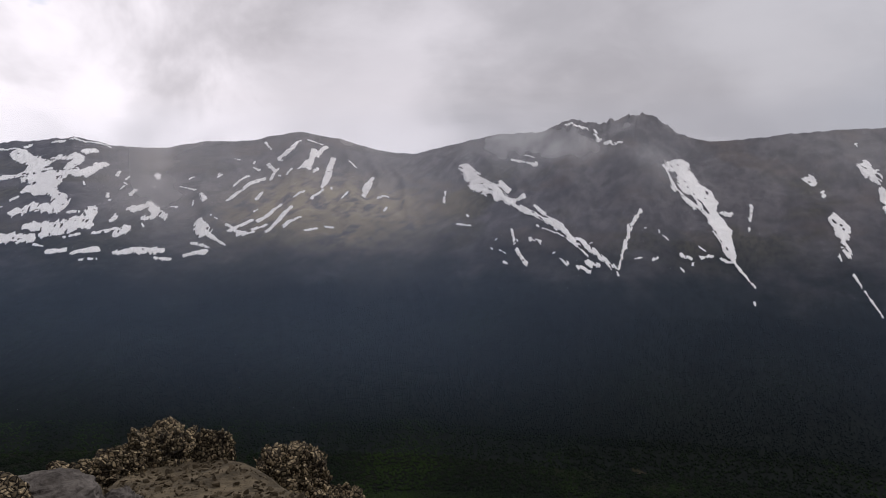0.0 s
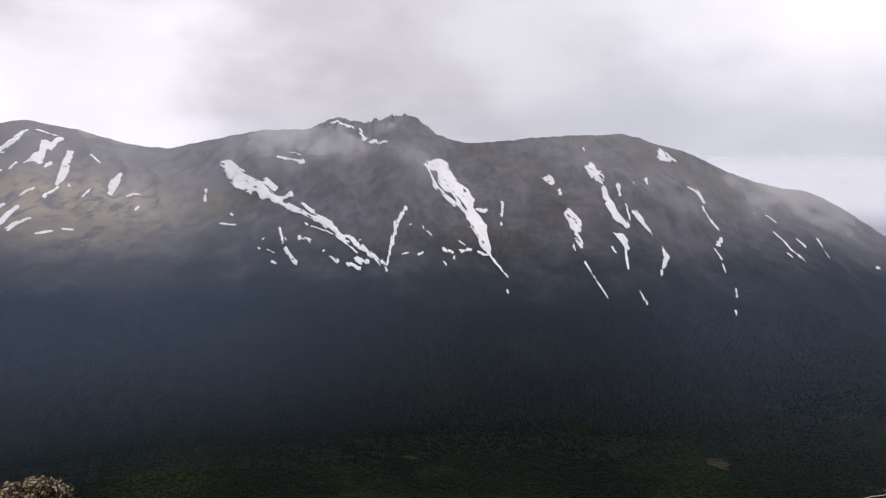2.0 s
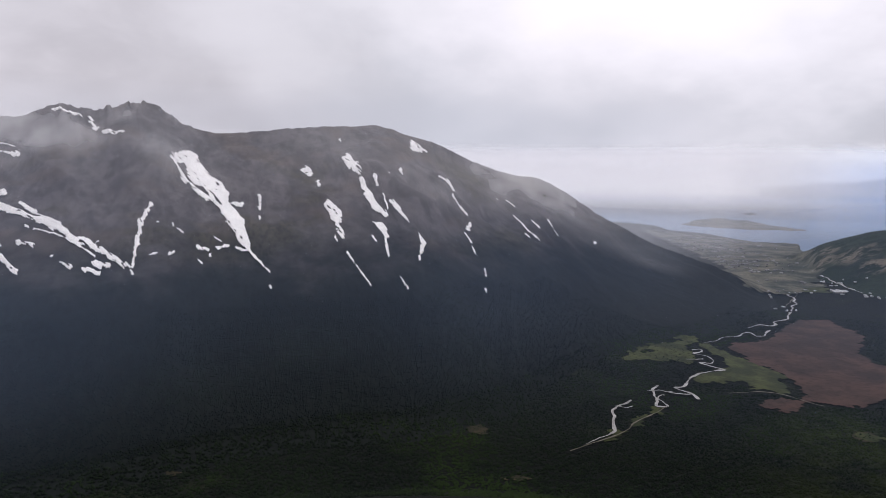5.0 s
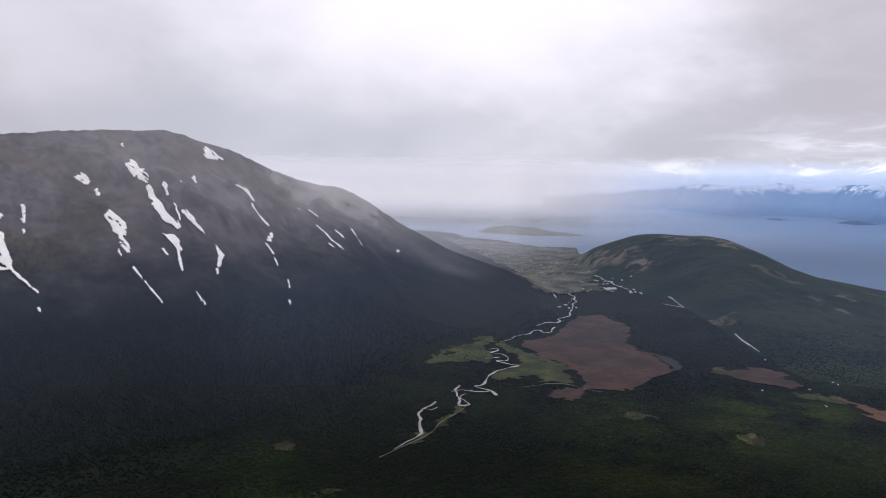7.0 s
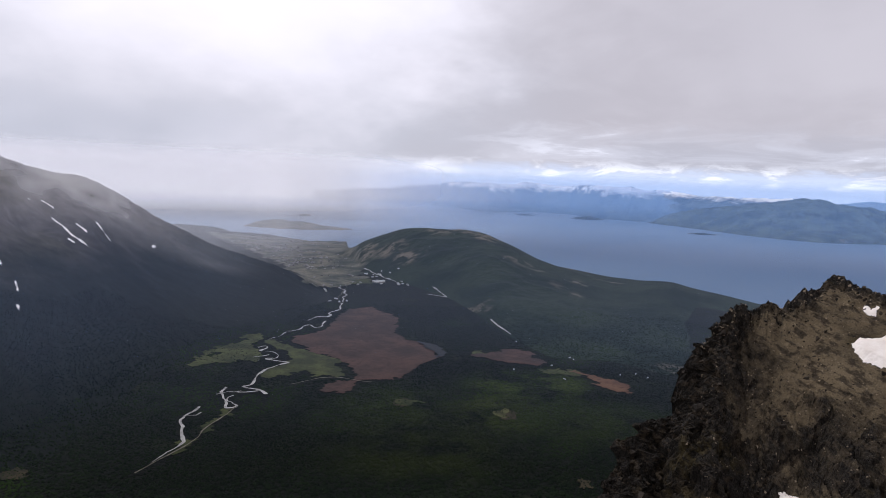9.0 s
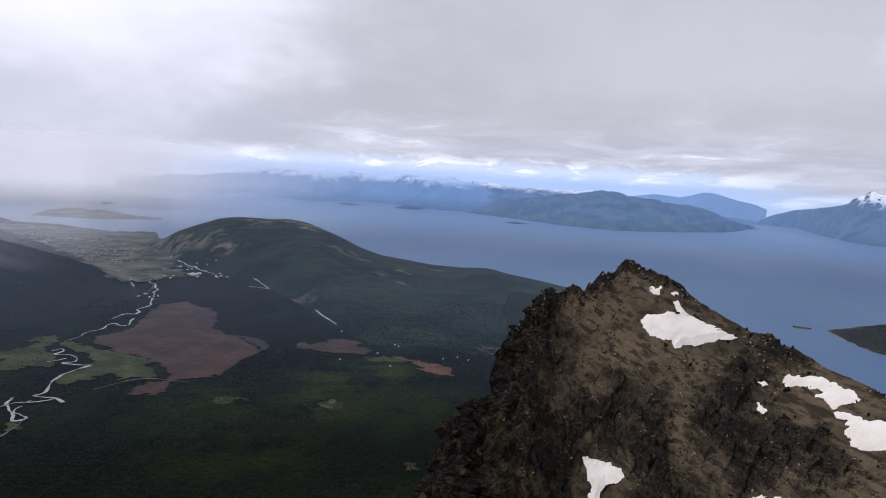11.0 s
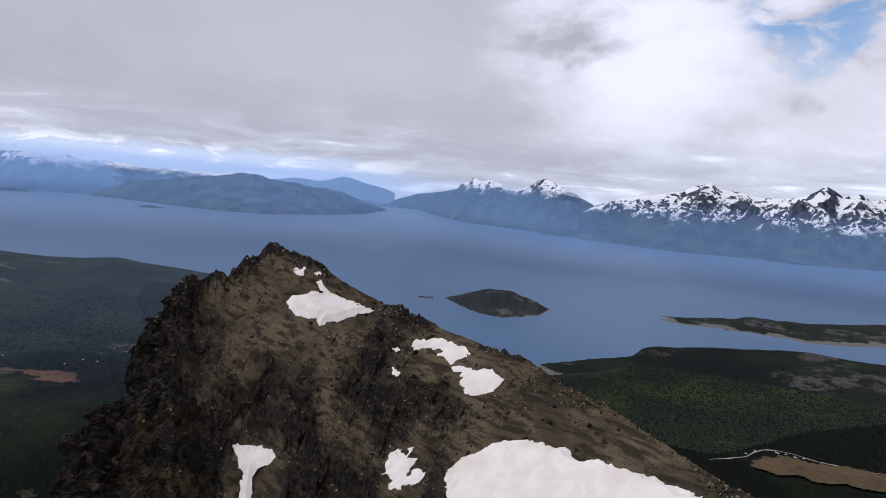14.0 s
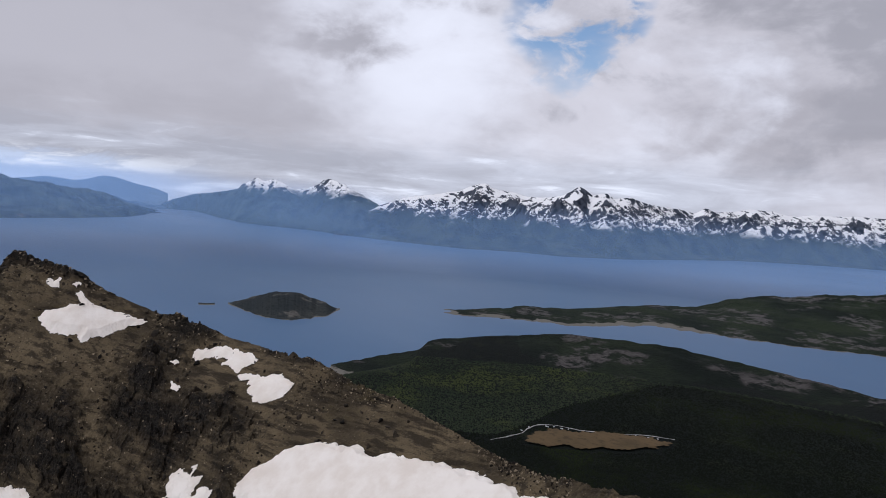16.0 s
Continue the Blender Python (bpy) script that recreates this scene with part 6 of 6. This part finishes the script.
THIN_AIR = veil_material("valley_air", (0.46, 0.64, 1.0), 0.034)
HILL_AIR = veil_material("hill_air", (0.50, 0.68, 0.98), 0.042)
veil("haze", "thin blue air before the mountain's woods", -80, 44, along(0.02), along(0.72), 10, 250, AIR, (8, 90), (250, 205), (20, 2), 0.9, 0.05, 11)
veil("haze", "thin blue mist in the side valley", -80, 6, along(0.0), along(0.60), 8, 230, AIR, (5, 60), (230, 170), (20, 2), 0.8, 0.35, 16)
veil("haze", "thin blue air over the valley", 10, 106, 290, 560, 14, 150, THIN_AIR, (20, 75), (150, 118), (20, 2), 0.9, 0.2, 12)
veil("haze", "thin blue air before the hill", 30, 106, 540, 640, 2, 142, HILL_AIR, (0, 60), (142, 112), (20, 2), 0.9, 0.25, 13)
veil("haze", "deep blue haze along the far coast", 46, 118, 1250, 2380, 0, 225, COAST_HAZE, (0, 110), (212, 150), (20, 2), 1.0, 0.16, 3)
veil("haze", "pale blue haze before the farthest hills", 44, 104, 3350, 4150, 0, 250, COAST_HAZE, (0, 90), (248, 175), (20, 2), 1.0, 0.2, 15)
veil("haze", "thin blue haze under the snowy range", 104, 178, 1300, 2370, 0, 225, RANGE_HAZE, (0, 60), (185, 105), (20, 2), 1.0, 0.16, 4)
for i in range(2):                     # the air thickens with distance: one thin bank behind another
    veil("haze", "pale fog over the bay", -4, 74 - 4 * i, lambda b, i=i: FOG_EDGE(b) + 300 * i, lambda b, i=i: FOG_EDGE(b) + 850 + 300 * i, 0, 250, BAY_FOG, (0, 60), (248, 160), (20, 2), 0.9, 0.36, 5 + 9 * i)
veil("haze", "dense pale fog on the bay's far shore", -12, 66, 2350, 4400, 0, 350, veil_material("far_bay_fog", (0.94, 0.94, 0.97), 0.96), (-10, 100), (345, 210), (20, 2), 1.0, 0.34, 6)


def slope_mist(label, b0, b1, low, high, mat, bumps, least, seed):
    """Cloud that hugs the mountain's upper slope between two shares of its height and thins out towards both."""
    b, v = np.meshgrid(np.linspace(b0, b1, 220), np.linspace(0, 1, 40), indexing="ij")
    k = low + v * (high - low)
    r = MTN_FOOT(b) + k * (MTN_CREST(b) - MTN_FOOT(b))
    soft = sum(mountain_height(b + i, r + j) for i, j in ((0, 0), (1.2, 0), (-1.2, 0), (0, 18), (0, -18))) / 5
    x, y = polar(b, r)
    z = np.maximum(soft, mountain_height(b, np.minimum(r, MTN_CREST(b)))) + 7 * (1 - v) + 0.5
    side = (b - b0) / (b1 - b0)
    lumps = fbm(b / bumps[0], v * bumps[1], 5, seed, 0.55) + 0.5
    thick = step(0, 0.7, v) * step(0, 0.3, side) * step(1, 0.7, side) * (least + (1 - least) * step(0.35, 0.80, lumps))
    ob = tagged(sheet("mist", x, y, z, mat), label, "mist", kind="stuff")
    ob.data.attributes.new("thickness", "FLOAT", "POINT").data.foreach_set("value", thick.astype(np.float32).ravel())


RIDGE_MIST = veil_material("ridge_mist", (0.97, 0.96, 0.97), 0.46)
slope_mist("wisps of cloud on the mountain ridge", -24, 4, 0.60, 1.0, RIDGE_MIST, (8.0, 0.9), 0.22, 147)
slope_mist("thin cloud along the mountain's crest", 0, 44, 0.60, 1.0, RIDGE_MIST, (9.0, 0.9), 0.30, 148)
slope_mist("pale mist on the snowy corner of the ridge", -52, -14, 0.28, 1.0, veil_material("pass_mist", (0.98, 0.93, 0.89), 0.42), (12.0, 1.5), 0.45, 149)
